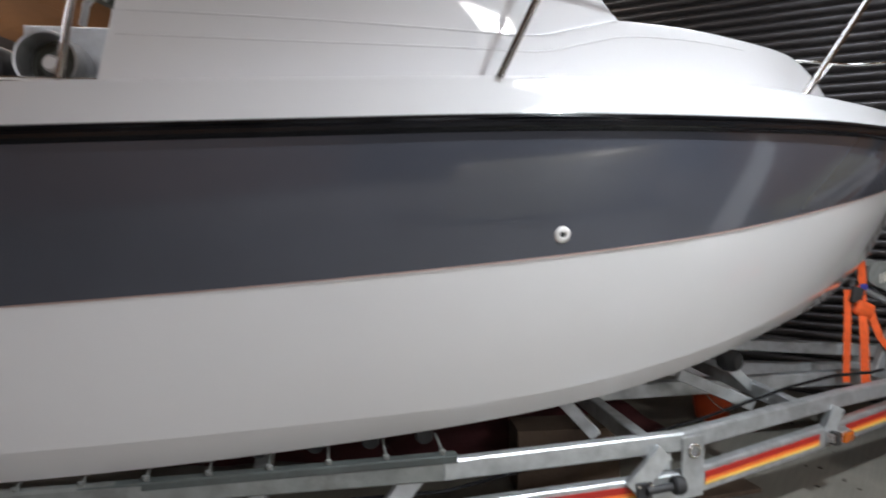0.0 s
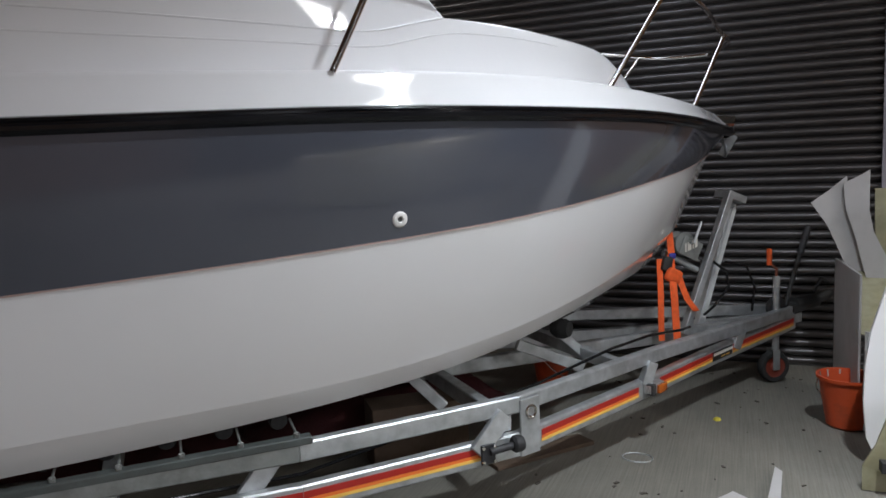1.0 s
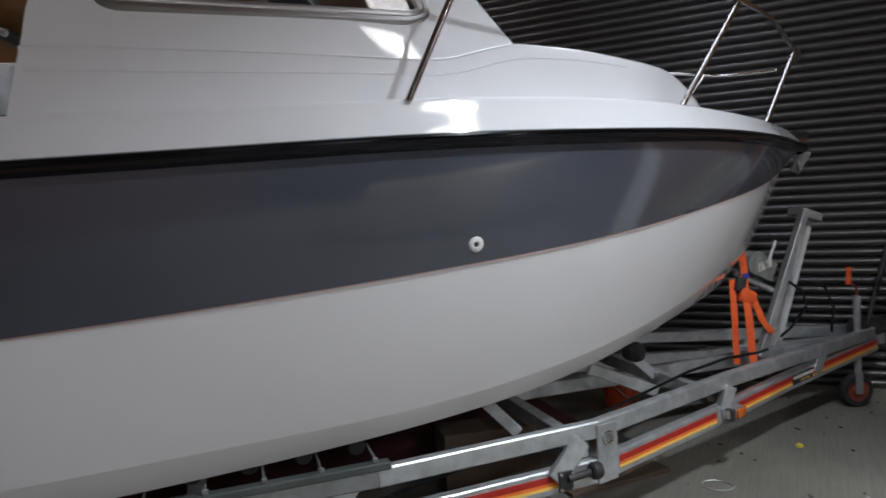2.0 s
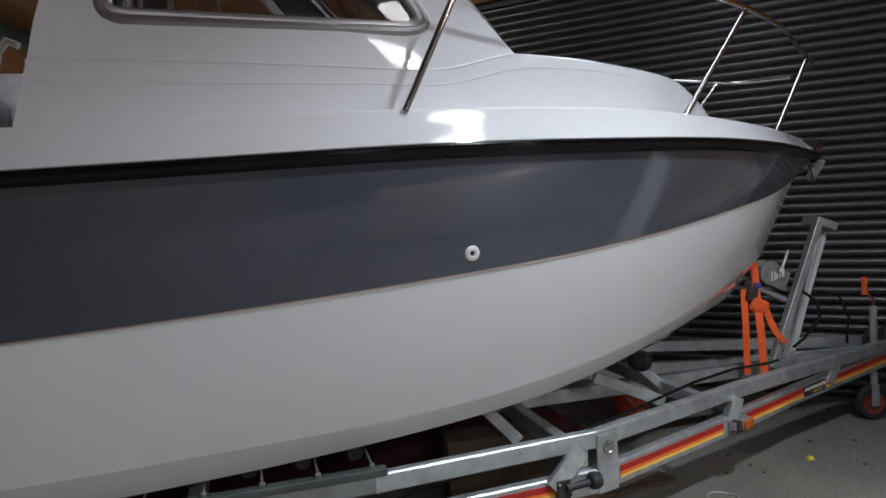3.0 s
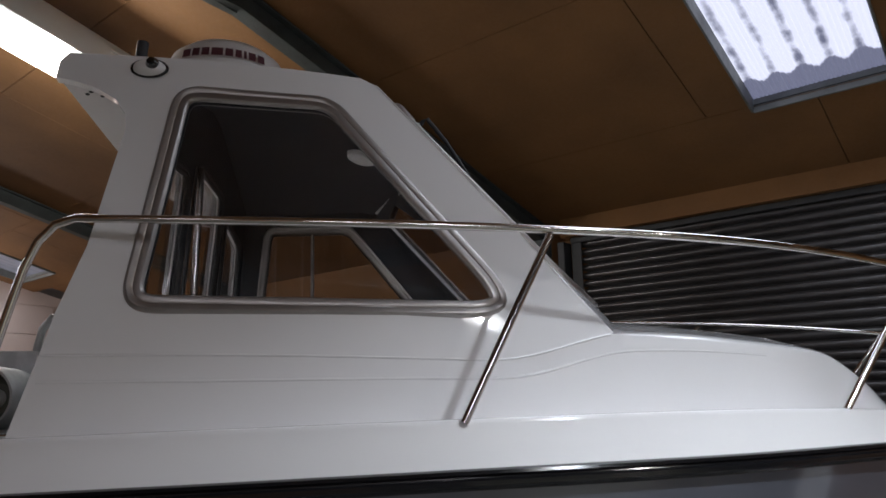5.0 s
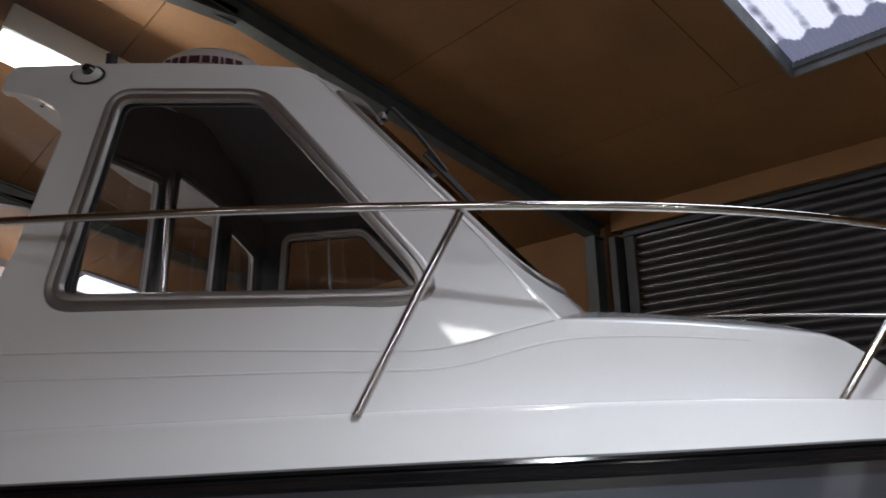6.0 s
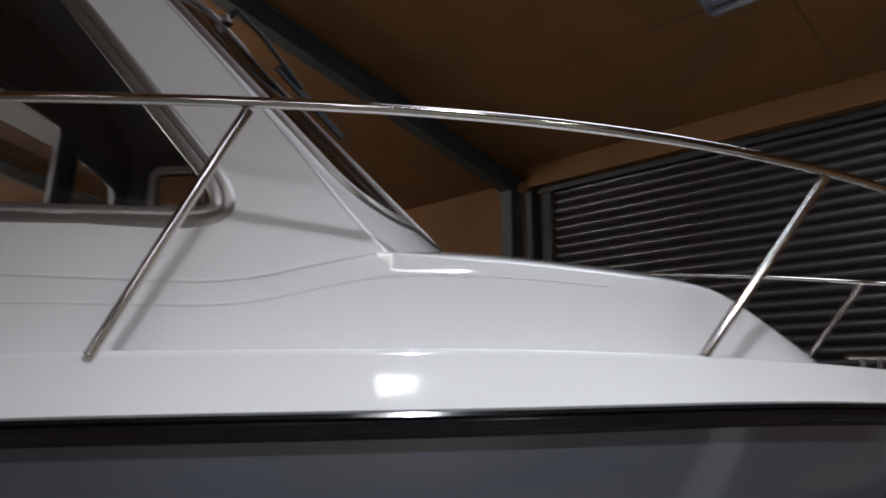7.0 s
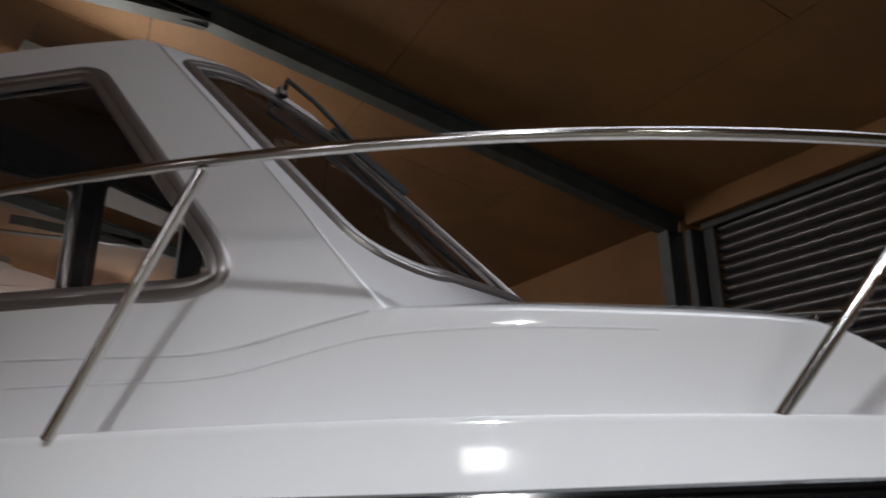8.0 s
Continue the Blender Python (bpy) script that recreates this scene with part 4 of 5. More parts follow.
# ---- trailer ----
trailer = thing("boat_trailer", BOAT, "galvanised boat trailer with striped side rails and rollers", "trailer")
UP = [(-6.3, -1.09, 0.465), (-3.25, -1.075, 0.468), (-2.30, -1.0, 0.482), (-1.30, -0.62, 0.480), (0.30, -0.06, 0.455)]
LO = [(-6.3, -1.13, 0.30), (-3.25, -1.10, 0.30), (-2.30, -1.0, 0.305), (-1.42, -0.66, 0.315), (-0.68, -0.36, 0.33), (0.33, -0.05, 0.385)]
for s in (1, -1):
    for pts, w, h, nm in ((UP, 0.05, 0.075, "upper_rail"), (LO, 0.05, 0.105, "lower_rail")):
        for p, q in zip(pts, pts[1:]):
            p, q = (p[0], p[1] * s, p[2]), (q[0], q[1] * s, q[2])
            # aft upper rail darker: weathering plus the hull's shade put into its colour
            part(nm, beam(p, q, w, h, 0.007, over=0.01), DULL if p[0] < -5 and nm == "upper_rail" else GALV, trailer)
    # joint plate with an eye bolt
    pl = part("joint_plate", box(0.115, 0.012, 0.25, Matrix.Translation((-2.245, s * -1.013, 0.378)) @ pose(0, 0, 0, 0, 0, s * 16), 0.003), GALV, trailer)
    part("eye_bolt", tube([(-2.246 + 0.022 * math.cos(t), s * -1.030, 0.447 + 0.026 * math.sin(t)) for t in (k * math.pi / 8 for k in range(16))], 0.007, 8, True), STEEL, pl)
    # slanting webs between the rails
    for x0, x1 in ((-3.33, -3.45), (-2.38, -2.52), (-4.6, -4.72)):
        part("web", beam((x0, s * -1.045, 0.46), (x1, s * -1.06, 0.32), 0.035, 0.075, 0.004, up=(1, 0, 0)), GALV, trailer)
    for a, p in ((-1.36, -0.665), (-0.40, -0.30)):
        part("spacer", beam((a + 0.03, s * p, 0.46), (a - 0.02, s * p, 0.34), 0.045, 0.06, 0.003, up=(1, 0, 0)), GALV, trailer)
# reflective striping on the side of the lower rail, broken at the plate and at the lamp


def along(p0, p1, off, dz0, dz1, th=0.0025):
    p0, p1 = Vector(p0), Vector(p1)
    d = (p1 - p0)
    n = Vector((d.y, -d.x, 0)).normalized()
    n = n if n.y < 0 else -n
    bm = bmesh.new()
    q = [p0 + n * off + Vector((0, 0, dz0)), p1 + n * off + Vector((0, 0, dz0)), p1 + n * off + Vector((0, 0, dz1)), p0 + n * off + Vector((0, 0, dz1))]
    bm.faces.new([bm.verts.new(v) for v in q])
    g = bmesh.ops.extrude_face_region(bm, geom=bm.faces[:])
    bmesh.ops.translate(bm, vec=n * th, verts=[v for v in g["geom"] if isinstance(v, bmesh.types.BMVert)])
    return bm


def lerp3(p, q, t):
    return tuple(Vector(p).lerp(Vector(q), t))


RUNS = [(LO[0], LO[1]), (LO[1], lerp3(LO[1], LO[2], 0.83)), (lerp3(LO[2], LO[3], 0.14), lerp3(LO[2], LO[3], 0.97)), (lerp3(LO[3], LO[4], 0.24), LO[4]), (lerp3(LO[4], LO[5], 0.22), lerp3(LO[4], LO[5], 0.97))]
for p, q in RUNS:
    st = part("stripe_red", along(p, q, 0.0255, 0.004, 0.030), STRIPE_RED, trailer, "red reflective stripe")
    part("stripe_orange", along(p, q, 0.0255, -0.010, 0.003), STRIPE_ORANGE, trailer)
    part("stripe_yellow", along(p, q, 0.0255, -0.024, -0.011), STRIPE_YELLOW, trailer)
sg0, sg1 = LO[4], lerp3(LO[4], LO[5], 0.21)
sign = part("maker_plate", along(sg0, sg1, 0.0255, -0.026, 0.032), BLACK_TAPE, trailer, "black maker sticker with pale print")
d = (Vector(sg1) - Vector(sg0))
nrm = Vector((d.y, -d.x, 0)).normalized()
nrm = nrm if nrm.y < 0 else -nrm
text_bars("print", lambda u, v: Vector(sg0) + d.normalized() * (u + 0.015) + nrm * 0.0295 + Vector((0, 0, v + 0.004)), [0.018, 0.018, 0.018, 0.02, 0.018, 0.02, 0.02, 0.008, 0.018, 0.018], 0.018, 0.004, PALE_INK, sign)
text_bars("small_print", lambda u, v: Vector(sg0) + d.normalized() * (u + 0.09) + nrm * 0.0295 + Vector((0, 0, v - 0.016)), [0.05, 0.04], 0.008, 0.01, STRIPE_YELLOW, sign)

# side marker lamp on a bracket
lm = Matrix.Translation((-1.325, -0.675, 0.325)) @ pose(0, 0, 0, 0, 0, 24)
lampb = part("marker_lamp", box(0.13, 0.05, 0.055, lm, 0.006, 2), GALV, trailer, "amber side marker lamp in a galvanised housing")
part("lens", box(0.085, 0.022, 0.045, lm @ pose(0.028, -0.032, -0.004), 0.007, 2), AMBER, lampb)
part("back_cap", box(0.03, 0.045, 0.06, lm @ pose(-0.05, -0.012, 0), 0.004), DARK, lampb)
# black wind-down roller bracket by the plate
rb = part("side_roller", merge(box(0.07, 0.012, 0.085, Matrix.Translation((-2.475, -1.075, 0.315)) @ pose(0, 0, 0, 0, 0, 8), 0.004), tube([(-2.47, -1.085, 0.325), (-2.36, -1.08, 0.335)], 0.016)), MATT_BLACK, trailer, "black plastic side roller bracket")
part("knob", lathe([(0.0, 0.03), (0.030, 0.028), (0.036, 0.014), (0.036, -0.010), (0.028, -0.02), (0, -0.02)], Matrix.Translation((-2.345, -1.08, 0.338)) @ pose(0, 0, 0, 0, 90)), MATT_BLACK, rb)
for dx, dz in ((-0.025, 0.03), (0.025, 0.03), (-0.025, -0.03), (0.025, -0.03)):
    part("bolt", lathe([(0.0, 0.006), (0.007, 0.005), (0.008, 0.0)], Matrix.Translation((-2.475 + dx, -1.084, 0.315 + dz)) @ pose(0, 0, 0, 90), 8), STEEL, rb)

# roller cradles under the chine
for s in (1, -1):
    part("cradle_beam", beam((-5.6, s * -1.08, 0.465), (-3.20, s * -1.08, 0.512), 0.05, 0.03, 0.004), RAFTER, trailer)
    for k in range(12):
        a = -5.5 + 0.2 * k
        z = 0.467 + 0.0195 * (a + 5.5)
        r = part("roller", lathe([(0.0, -0.03), (0.030, -0.03), (0.036, -0.015), (0.036, 0.015), (0.030, 0.03), (0.0, 0.03)], Matrix.Translation((a, s * -0.94, z + 0.045)) @ pose(0, 0, 0, 90), 14), TYRE, trailer)
        part("roller_bracket", merge(box(0.022, 0.012, 0.022, pose(a + 0.045, s * -1.085, z + 0.024), 0.003), tube([(a + 0.045, s * -1.10, z + 0.026), (a + 0.045, s * -0.94, z + 0.040)], 0.005, 8)), DULL, r)
# cross members
for a, y in ((-5.2, 1.1), (-3.9, 1.08), (-2.35, 0.99)):
    part("cross_member", beam((a, -y, 0.40), (a, y, 0.40), 0.06, 0.08, 0.005), GALV, trailer)
part("cross_member", beam((-1.55, -0.70, 0.47), (-1.55, 0.70, 0.47), 0.05, 0.07, 0.005), GALV, trailer)
part("keel_beam", beam((-5.6, 0, 0.36), (0.45, 0, 0.40), 0.06, 0.08, 0.006), GALV, trailer)
# keel roller cluster ahead of the cross member
for s in (1, -1):
    part("swing_arm", merge(beam((-1.95, s * -0.34, 0.56), (-1.58, s * -0.40, 0.40), 0.035, 0.06, 0.004), beam((-1.70, s * -0.36, 0.60), (-1.50, s * -0.36, 0.42), 0.012, 0.05, 0.003)), GALV, trailer)
    part("keel_roller", lathe([(0, -0.05), (0.04, -0.05), (0.055, -0.02), (0.055, 0.02), (0.04, 0.05), (0, 0.05)], Matrix.Translation((-1.70, s * -0.38, 0.625)) @ pose(0, 0, 0, 90, 0, 30), 16), TYRE, trailer)
    part("strut", beam((-2.75, s * -0.72, 0.66), (-2.55, s * -0.78, 0.44), 0.03, 0.05, 0.003), GALV, trailer)
# drawbar, coupling, handbrake and jockey wheel
part("coupling", merge(beam((0.25, 0, 0.44), (0.62, 0, 0.50), 0.08, 0.07, 0.008), tube([(0.40, 0, 0.49), (0.60, 0, 0.50)], 0.045, 14), tube([(0.60, 0, 0.50), (0.70, 0, 0.53), (0.74, 0, 0.56)], 0.04, 12)), DARK, trailer)
part("coupling_handle", tube([(0.56, -0.02, 0.56), (0.63, -0.02, 0.65), (0.70, -0.02, 0.62)], 0.013), MATT_BLACK, trailer)
hb = part("handbrake", tube([(0.25, -0.06, 0.47), (0.31, -0.06, 0.66), (0.42, -0.06, 0.94)], 0.014), DARK, trailer, "black handbrake lever")
part("grip", tube([(0.385, -0.06, 0.85), (0.455, -0.06, 1.03)], 0.022), MATT_BLACK, hb)
part("brake_bracket", merge(lathe([(0.0, 0.02), (0.07, 0.02), (0.07, -0.02), (0.0, -0.02)], Matrix.Translation((0.16, -0.07, 0.50)) @ pose(0, 0, 0, 90)), box(0.18, 0.06, 0.04, pose(0.22, -0.06, 0.47), 0.006)), MATT_BLACK, trailer)
jk = part("jockey_wheel", tube([(0.13, -0.10, 0.12), (0.13, -0.10, 0.72)], 0.022), GALV, trailer, "jockey wheel with orange crank handle and red rim")
part("crank", tube([(0.13, -0.10, 0.72), (0.13, -0.10, 0.77), (0.10, -0.10, 0.79), (0.06, -0.10, 0.82)], 0.009), BRONZE, jk)
part("crank_grip", tube([(0.065, -0.10, 0.80), (0.065, -0.10, 0.91)], 0.017), ORANGE, jk)
wm = Matrix.Translation((0.11, -0.10, 0.108)) @ pose(0, 0, 0, 90, 0, -12)
part("tyre", lathe([(0.072, -0.028), (0.098, -0.03), (0.108, -0.015), (0.108, 0.015), (0.098, 0.03), (0.072, 0.028), (0.072, -0.028)], wm), TYRE, jk)
part("rim", lathe([(0.0, 0.026), (0.02, 0.026), (0.03, 0.016), (0.06, 0.016), (0.074, 0.024), (0.074, -0.024), (0.06, -0.016), (0.03, -0.016), (0.02, -0.026), (0.0, -0.026)], wm), DARK_RED, jk)
part("fork", merge(box(0.05, 0.006, 0.14, wm @ pose(0, 0.05, 0.036, 90), 0.002), box(0.05, 0.006, 0.14, wm @ pose(0, 0.05, -0.036, 90), 0.002)), GALV, jk)
# winch post of two alloy channels
wp = part("winch_post", merge(beam((-0.60, -0.05, 0.40), (-0.225, -0.05, 1.29), 0.05, 0.045, 0.004, up=(1, 0, 0)), beam((-0.40, 0.04, 0.42), (-0.125, 0.04, 1.22), 0.05, 0.05, 0.004, up=(1, 0, 0))), GALV, trailer, "galvanised winch post of raked channels")
part("cap", beam((-0.245, -0.0, 1.285), (-0.10, -0.0, 1.235), 0.14, 0.05, 0.004), GALV, wp)
part("flat_bar", beam((-0.385, 0.012, 0.47), (-0.125, 0.012, 1.18), 0.006, 0.03, 0.001, up=(1, 0, 0)), PALE_METAL, wp)
part("cross_tube", tube([(-0.72, 0.0, 0.93), (-0.45, 0.0, 0.80)], 0.02), GALV, wp)
wn = part("winch", merge(lathe([(0, -0.05), (0.075, -0.05), (0.078, -0.04), (0.04, -0.035), (0.04, 0.035), (0.078, 0.04), (0.075, 0.05), (0, 0.05)], Matrix.Translation((-0.585, 0, 0.98)) @ pose(0, 0, 0, 90)), box(0.17, 0.11, 0.012, Matrix.Translation((-0.55, 0, 0.90)) @ pose(0, 0, 0, 0, 25), 0.003), box(0.16, 0.008, 0.12, Matrix.Translation((-0.55, -0.06, 0.95)) @ pose(0, 0, 0, 0, 25), 0.003)), DULL, trailer, "hand winch with a black drum")
part("winch_handle", tube([(-0.56, -0.07, 0.99), (-0.56, -0.10, 0.99), (-0.50, -0.10, 1.12)], 0.009), GALV, wn)
text_bars("print", lambda u, v: Vector((-0.60 + u, -0.0655, 0.93 + v + 0.3 * u)), [0.012, 0.03, 0.012, 0.02], 0.055, 0.008, PALE_INK, wn)
part("bow_stop", lathe([(0, -0.06), (0.05, -0.06), (0.06, 0), (0.05, 0.06), (0, 0.06)], Matrix.Translation((-0.83, 0, 1.02)) @ pose(0, 0, 0, 90)), TYRE, trailer)


def webbing(name, pts, width, parent, label=""):
    """A flat strap through points, standing across the boat's side."""
    rows = []
    for dx in (-width / 2, width / 2):
        rows.append([Vector(p) + Vector((dx, 0.0, 0)) for p in pts])
    bm = grid(rows)
    g = bmesh.ops.extrude_face_region(bm, geom=bm.faces[:])
    bmesh.ops.translate(bm, vec=(0, 0.003, 0), verts=[v for v in g["geom"] if isinstance(v, bmesh.types.BMVert)])
    return part(name, bm, ORANGE, parent, label)


strap = thing("ratchet_strap", BOAT, "bright orange ratchet strap from the bow eye to the trailer", "strap")
webbing("webbing", [(-0.715, -0.05, 1.09), (-0.705, -0.055, 1.0), (-0.70, -0.06, 0.90)], 0.05, strap)
webbing("webbing", [(-0.79, -0.055, 0.90), (-0.80, -0.08, 0.66), (-0.83, -0.12, 0.50), (-0.835, -0.13, 0.40)], 0.045, strap)
webbing("webbing", [(-0.71, -0.06, 0.92), (-0.72, -0.11, 0.66), (-0.75, -0.16, 0.50), (-0.75, -0.18, 0.36)], 0.055, strap)
webbing("tail", [(-0.665, -0.075, 0.80), (-0.64, -0.085, 0.72), (-0.60, -0.09, 0.63), (-0.54, -0.09, 0.56), (-0.53, -0.09, 0.55)], 0.05, strap)
part("knot", box(0.13, 0.05, 0.09, pose(-0.70, -0.075, 0.79, 10, 20, 8), 0.025, 3), ORANGE, strap)
part("ratchet", box(0.07, 0.03, 0.09, pose(-0.745, -0.07, 0.87, 0, 15, 0), 0.01, 2), DARK, strap)
part("hook", tube([(-0.70, -0.05, 1.12 + 0.0), (-0.69, -0.05, 1.15), (-0.665, -0.05, 1.13), (-0.66, -0.05, 1.09)], 0.010), BRONZE, strap)
part("thread", box(0.05, 0.012, 0.035, pose(-0.70, -0.066, 0.915), 0.006, 2), BLUE, strap)

cable = thing("trailer_cable", BOAT, "black wiring cable draped along the trailer frame", "cable")
part("lead", tube([(-3.9, -0.9, 0.30), (-3.2, -0.82, 0.27), (-2.7, -0.74, 0.33), (-2.0, -0.62, 0.42), (-1.5, -0.55, 0.525), (-1.15, -0.42, 0.53), (-0.92, -0.40, 0.53), (-0.80, -0.34, 0.525)], 0.008, 8), RUBBER, cable)
part("lead", tube([(-0.36, -0.03, 0.86), (-0.27, -0.07, 0.78), (-0.25, -0.07, 0.68), (-0.36, -0.06, 0.56), (-0.47, -0.09, 0.52)], 0.009, 8), RUBBER, cable)
part("lead", tube([(-0.25, -0.03, 0.84), (-0.10, -0.07, 0.80), (-0.03, -0.07, 0.66), (-0.06, -0.08, 0.50)], 0.008, 8), RUBBER, cable)

# ---- things on the floor ----


def bucket(x, y, h, r0, r1, label, turn=0):
    b = thing("bucket", pose(x, y, 0, 0, 0, turn), label, "bucket", "builders' buckets")
    part("tub", lathe([(0.0, 0.004), (r0 - 0.01, 0.004), (r0, 0.012), (r0 + (r1 - r0) * 0.5, h * 0.5), (r1 - 0.004, h - 0.02), (r1 + 0.008, h - 0.018), (r1 + 0.010, h), (r1 - 0.002, h), (r1 - 0.008, h - 0.02), (r0 + (r1 - r0) * 0.5 - 0.006, h * 0.5), (r0 - 0.008, 0.016), (0.0, 0.016)], None, 36), ORANGE_PLASTIC, b)
    part("handle", tube([((r1 + 0.006) * math.cos(t), (r1 + 0.006) * math.sin(t) - 0.0, h - 0.03 - 0.16 * abs(math.sin(t))) for t in (math.pi + k * math.pi / 12 for k in range(13))], 0.004, 8), STEEL, b)
    return b


bk = bucket(0.655, 4.30, 0.29, 0.105, 0.15, "orange builder's bucket with dried plaster round its rim", 190)
for k in range(9):
    t = 2.2 + 0.5 * k
    part("plaster_run", tube([(0.146 * math.cos(t), 0.146 * math.sin(t), 0.285), (0.139 * math.cos(t + 0.02), 0.139 * math.sin(t + 0.02), 0.27 - 0.012 * (k % 4))], 0.005, 6), BOARD, bk)
part("rag", box(0.05, 0.03, 0.05, pose(-0.155, -0.02, 0.275, 10, 30, 20), 0.012, 2), BOARD, bk)
bucket(-1.10, 4.62, 0.27, 0.10, 0.14, "orange bucket under the trailer frame", 70)


def cloth(name, loc, sx, sy, h, mat, label, seed):
    n = 22
    rows = []
    for i in range(n + 1):
        row = []
        for j in range(n + 1):
            u, v = i / n, j / n
            e = min(u, v, 1 - u, 1 - v)
            z = h * min(1, e * 4) * (0.55 + 0.9 * abs(noise.noise((u * 4 + seed, v * 4, 0.3)))) + 0.05 * noise.noise((u * 11, v * 11, seed)) * min(1, e * 6)
            row.append((sx * (u - 0.5) + 0.05 * noise.noise((v * 5, seed, 1)), sy * (v - 0.5) + 0.05 * noise.noise((u * 5, seed, 2)), max(0.004, z)))
        rows.append(row)
    return tagged(part(name, grid(rows), mat, None, label), label, "cloth")


c1 = cloth("tarpaulin", None, 1.7, 1.0, 0.34, RED_CLOTH, "crumpled dark red cloth heaped under the boat", 3)
c1.matrix_world = BOAT @ pose(-2.5, 0.75, 0.0, 0, 0, 8)
c2 = cloth("tarpaulin", None, 1.3, 0.8, 0.30, RED_CLOTH, "crumpled dark red cloth heaped under the boat", 7)
c2.matrix_world = BOAT @ pose(-3.9, 0.7, 0.0, 0, 0, -6)


def timber(x, y, z, sx, sy, sz, turn, mat, label, cat="plank"):
    return tagged(part("plank" if cat == "plank" else cat, box(sx, sy, sz, pose(x, y, z, 0, 0, turn), 0.003), mat), label, cat)


o = timber(-0.86, 3.40, 0.012, 0.62, 0.14, 0.022, 52, CARD, "dirty brown board lying on the floor under the trailer")
timber(-1.45, 3.15, 0.16, 0.5, 0.22, 0.32, 40, CARD, "brown cardboard box under the trailer", "carton")
timber(-1.95, 4.35, 0.12, 0.6, 0.3, 0.24, 52, CARD, "brown cardboard box under the trailer", "carton")


def sheet(name, pts, thick, mat, label, m, category="offcut"):
    """A flat cut shape standing in the plane of m (its x and z)."""
    bm = plate(pts, [], lambda u, v: (u, 0, v), thick, lambda p: Vector((0, -1, 0)))
    ob = part(name, bm, mat, None, label)
    ob.matrix_world = m
    return tagged(ob, label, category)


sheet("offcut", [(0.0, 0.0), (-0.17, 0.40), (-0.265, 0.545), (-0.17, 0.615), (-0.075, 0.70), (-0.05, 0.56), (-0.02, 0.40), (0.04, 0.24), (0.10, 0.03), (0.06, -0.03)], 0.008, BOARD, "curved pale offcut panel leaning against the shutter", pose(0.755, 4.75, 0.68, 0, 0, 4), "offcut panel")
sheet("offcut", [(0.02, 0.0), (-0.06, 0.33), (-0.115, 0.50), (-0.13, 0.66), (-0.05, 0.70), (0.005, 0.735), (0.005, 0.50), (0.03, 0.37), (0.10, 0.22), (0.20, 0.02), (0.12, -0.04)], 0.008, BOARD, "curved pale offcut panel leaning against the shutter", pose(0.79, 4.70, 0.68, 0, 0, -3), "offcut panel")
crate = thing("mould_crate", pose(0.98, 4.62, 0, 0, 0, 0), "open pale crate with a raw glassfibre lid", "crate")
part("side", box(0.012, 0.75, 0.86, pose(-0.30, 0.0, 0.43, 0, 0, 3), 0.003), BOARD, crate)
part("front", box(0.62, 0.012, 0.55, pose(0.05, -0.40, 0.28, 0, 0, 0), 0.003), BOARD, crate)
part("lid", box(0.62, 0.62, 0.012, pose(0.02, -0.08, 0.68, 30, 0, 0), 0.003), OLIVE, crate)
part("back", box(0.5, 0.012, 0.6, pose(0.12, 0.25, 1.0, -8, 0, 0), 0.003), OLIVE, crate)
# left edge is real, the tall unseen right part is added to shade the bucket
sheet("moulding", [(0.0, 0.0), (-0.015, 0.18), (-0.012, 0.36), (0.01, 0.52), (0.06, 0.70), (0.16, 1.02), (0.34, 1.30), (0.90, 1.36), (0.90, -0.13), (0.06, -0.13)], 0.02, WHITE, "smooth white moulding panel on edge, raised out of view to shade the bucket", pose(0.665, 3.72, 0.14, 0, 0, 6), "moulding")
sheet("trimming", [(0.0, -0.11), (0.0, 0.0), (0.05, 0.10), (0.10, 0.26), (0.45, 0.40), (0.70, 0.40), (0.70, -0.11)], 0.015, OLIVE, "raw olive glassfibre trimming with a rough edge", pose(0.61, 3.42, 0.115, 0, 0, 2), "glassfibre offcut")
timber(0.78, 3.38, 0.14, 0.22, 0.05, 0.05, 5, MATT_BLACK, "black plastic block beside the trimmings", "block")


def shard(pts, loc, turn, label):
    bm = bmesh.new()
    f = bm.faces.new([bm.verts.new((x, y, 0)) for x, y in pts])
    g = bmesh.ops.extrude_face_region(bm, geom=[f])
    bmesh.ops.translate(bm, vec=(0, 0, 0.006), verts=[v for v in g["geom"] if isinstance(v, bmesh.types.BMVert)])
    ob = part("offcut", bm, BOARD, None, label)
    ob.matrix_world = pose(loc[0], loc[1], loc[2], 0, 0, turn)
    return tagged(ob, label, "offcut panel")


shard([(0.0, -0.25), (0.05, 0.10), (0.085, 0.42), (0.115, 0.37), (0.09, 0.0), (0.09, -0.25)], (0.175, 3.08, 0.03), 0, "pointed white offcut lying on the floor")
shard([(-0.15, -0.12), (0.02, 0.14), (0.20, -0.02), (0.22, -0.2)], (0.06, 3.06, 0.012), 0, "jagged white offcut lying on the floor")
part_leaf = lathe([(0.0, 0.018), (0.02, 0.014), (0.03, 0.004), (0.022, 0.0), (0.0, 0.0)], Matrix.Diagonal((0.8, 1.1, 1, 1)), 7)
lf = part("scrap", part_leaf, YELLOW)
lf.matrix_world = pose(-0.017, 4.19, 0)
tagged(lf, "small crumpled yellow scrap on the concrete", "litter")
hoop = part("wire_loop", tube([(0.075 * math.cos(t), 0.06 * math.sin(t), 0.004) for t in (k * math.pi / 10 for k in range(20))], 0.003, 6, True), GALV)
hoop.matrix_world = pose(-0.374, 3.49, 0)
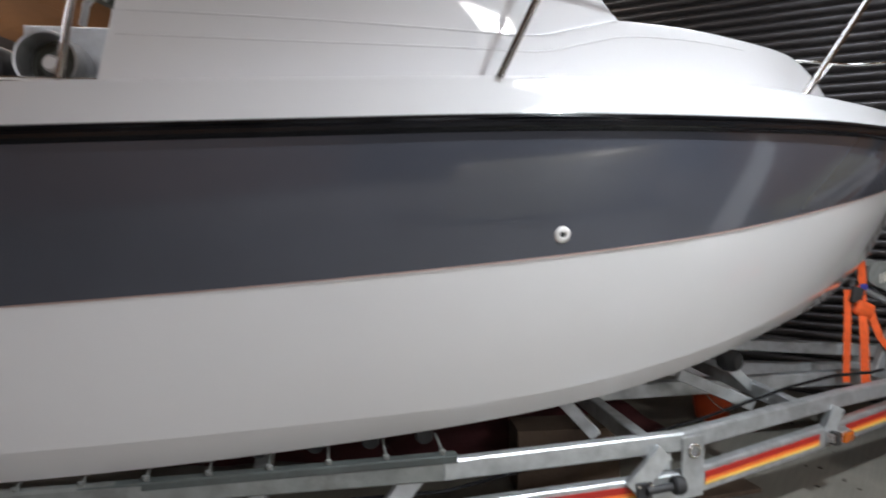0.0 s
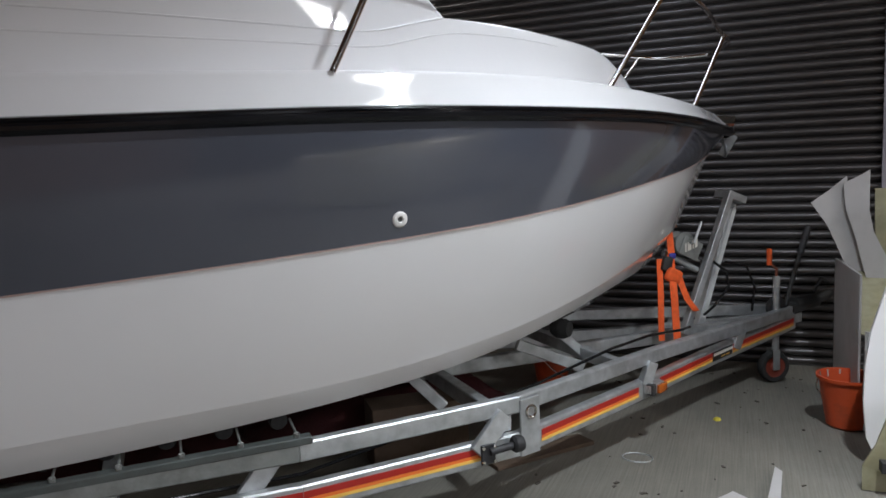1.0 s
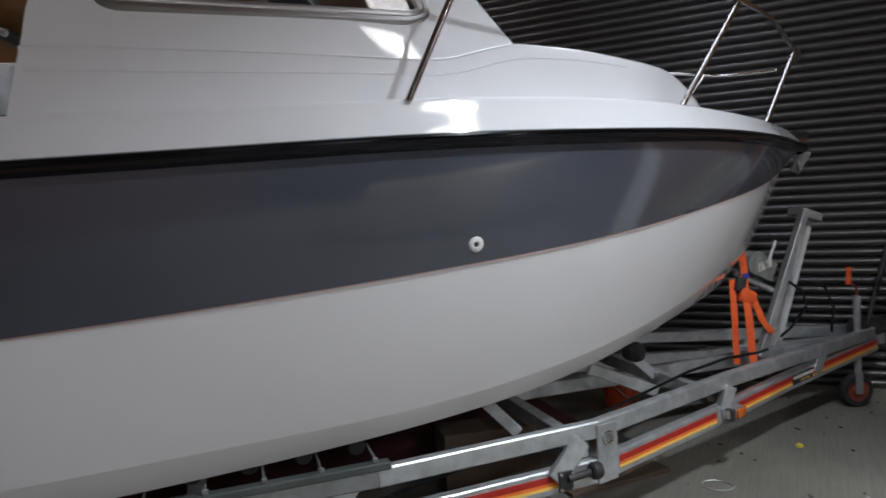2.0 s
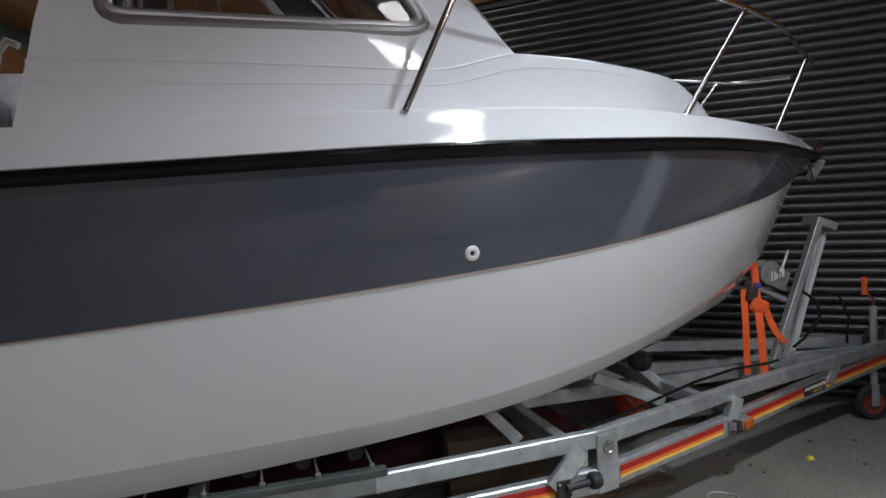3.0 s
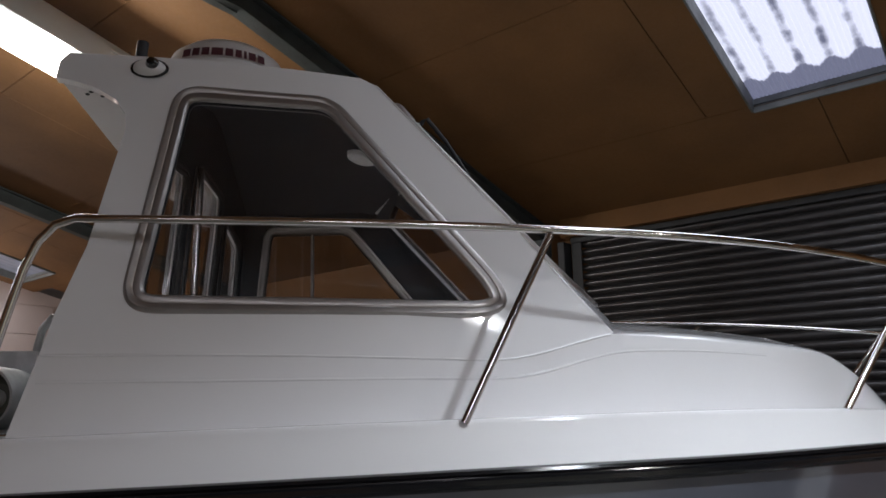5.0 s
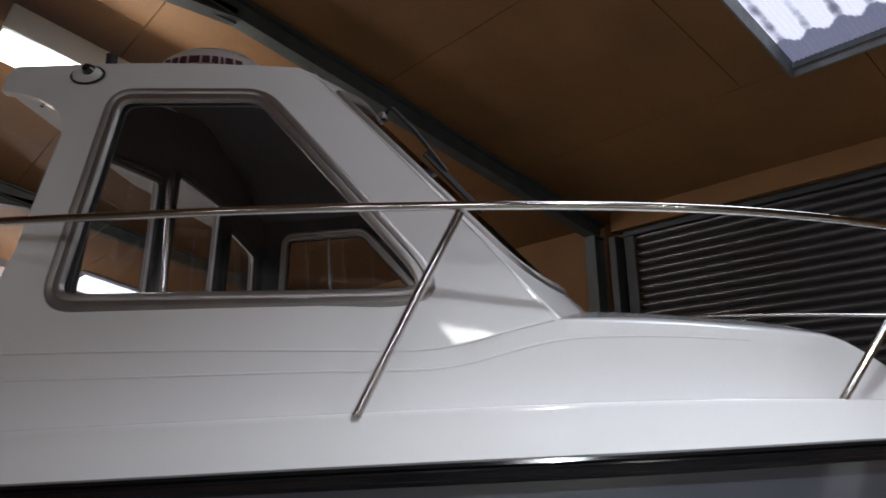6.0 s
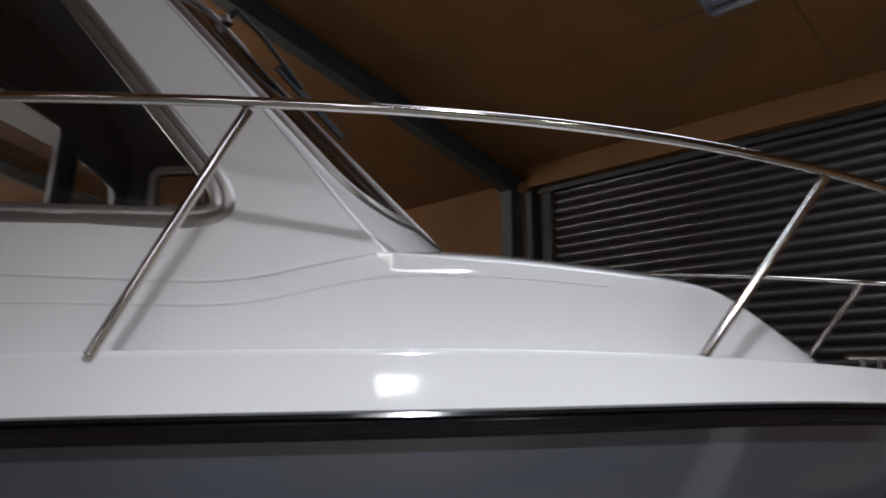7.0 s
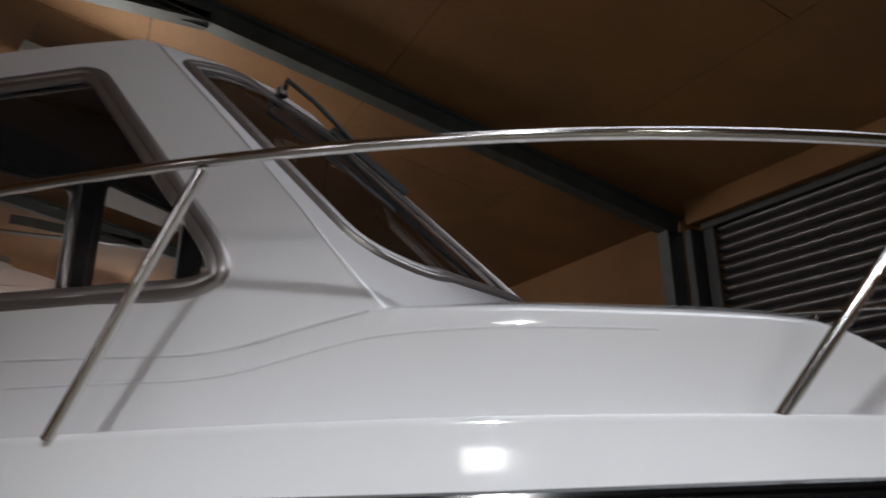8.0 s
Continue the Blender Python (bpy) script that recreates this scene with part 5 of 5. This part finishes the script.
tagged(hoop, "thin wire loop lying on the concrete", "wire")
debris = []
rnd = random.Random(5)
for k in range(70):
    x, y = rnd.uniform(-0.9, 0.5), rnd.uniform(2.2, 5.3)
    s = rnd.uniform(0.004, 0.016)
    debris.append(box(s * rnd.uniform(1, 2.6), s, s * 0.4, pose(x, y, s * 0.2, 0, 0, rnd.uniform(0, 180)), 0))
tagged(part("debris", merge(*debris), DIRT), "scattered dark crumbs and flakes on the concrete", "litter", kind="stuff")

# ---- hull mould standing across the aisle, seen mirrored in the gelcoat ----
MOULD = material("cream_mould_gelcoat", (0.64, 0.60, 0.46), 0.35, 0, 0.10, 2.0, 0.05, 60, dirt=(0.34, 0.32, 0.24), dirt_scale=1.6, dirt_amount=0.5)
mould = thing("hull_mould", pose(3.65, 1.05, 0, 0, 0, 76), "cream glassfibre hull mould standing on the workshop floor", "boat mould")


def mould_point(u, v, off=0.0):
    """u from the square end to the pointed end, v from the floor edge up over the keel."""
    half = 0.62 * (1 - max(0.0, u - 0.45) ** 2 / 0.31)
    ang = math.pi * v
    return Vector((-2.0 + 4.0 * u + 0.12 * math.sin(ang) * u, (half + off) * math.cos(ang), (1.12 + 0.12 * u + off) * math.sin(ang) ** 0.75))


part("shell", grid([[mould_point(i / 24, j / 20) for j in range(21)] for i in range(25)]), MOULD, mould)
for v in (0.10, 0.24, 0.76, 0.90):
    part("flange", tube([mould_point(i / 24, v, 0.012) for i in range(24)], 0.026, 8), WHITE_PLASTIC, mould)
end = bmesh.new()
end.faces.new([end.verts.new(mould_point(0, j / 20)) for j in range(21)])
part("end_board", end, CARD, mould)

# ---- gear standing in the cockpit ----
gear = thing("extractor_fan", BOAT @ pose(-4.575, -0.78, 1.785, 0, 0, 0), "galvanised fan housing with a round drum in the cockpit", "fan")
part("housing", merge(box(0.34, 0.012, 0.29, pose(0.02, 0.16, 0.145), 0.004), box(0.34, 0.30, 0.012, pose(0.02, 0.02, 0.006), 0.003), box(0.012, 0.16, 0.25, pose(0.185, 0.09, 0.125), 0.003)), GALV, gear)
dm = Matrix.Translation((0.0, 0.0, 0.125)) @ pose(0, 0, 0, 90)
drum = part("drum", lathe([(0.092, 0.07), (0.094, 0.083), (0.102, 0.085), (0.105, 0.07), (0.10, -0.12), (0.092, -0.12), (0.092, 0.07)], dm, 32), GALV, gear)
part("back_plate", lathe([(0.0, -0.03), (0.05, -0.03), (0.075, -0.05), (0.092, -0.05)], dm, 28), material("dark_olive_enamel", (0.055, 0.055, 0.040), 0.45, 0, 0.2, 14), drum)
part("hub", lathe([(0.0, 0.045), (0.022, 0.043), (0.026, 0.03), (0.030, 0.026), (0.030, -0.03), (0.0, -0.03)], dm, 24), WHITE_PLASTIC, drum)
part("motor", lathe([(0.0, 0.06), (0.07, 0.06), (0.085, 0.03), (0.085, -0.08), (0.0, -0.08)], Matrix.Translation((-0.22, 0.02, 0.11)) @ pose(0, 0, 0, 90), 28), MATT_BLACK, gear)
part("handle", tube([(0.06, 0.14, 0.29), (0.08, 0.12, 0.36), (0.12, 0.10, 0.40), (0.16, 0.09, 0.38)], 0.014), GALV, gear)
lab = part("label_plate", box(0.07, 0.004, 0.10, pose(0.225, 0.14, 0.22, 0, 8, 0), 0.001), WHITE_PLASTIC, gear)
text_bars("print", lambda u, v: Vector((0.20 + u, 0.1365, 0.18 + v)), [0.045], 0.012, 0.01, DARK, lab)
text_bars("print", lambda u, v: Vector((0.20 + u, 0.1365, 0.215 + v)), [0.045], 0.006, 0.01, DARK, lab)
text_bars("print", lambda u, v: Vector((0.20 + u, 0.1365, 0.24 + v)), [0.025], 0.012, 0.01, DARK, lab)
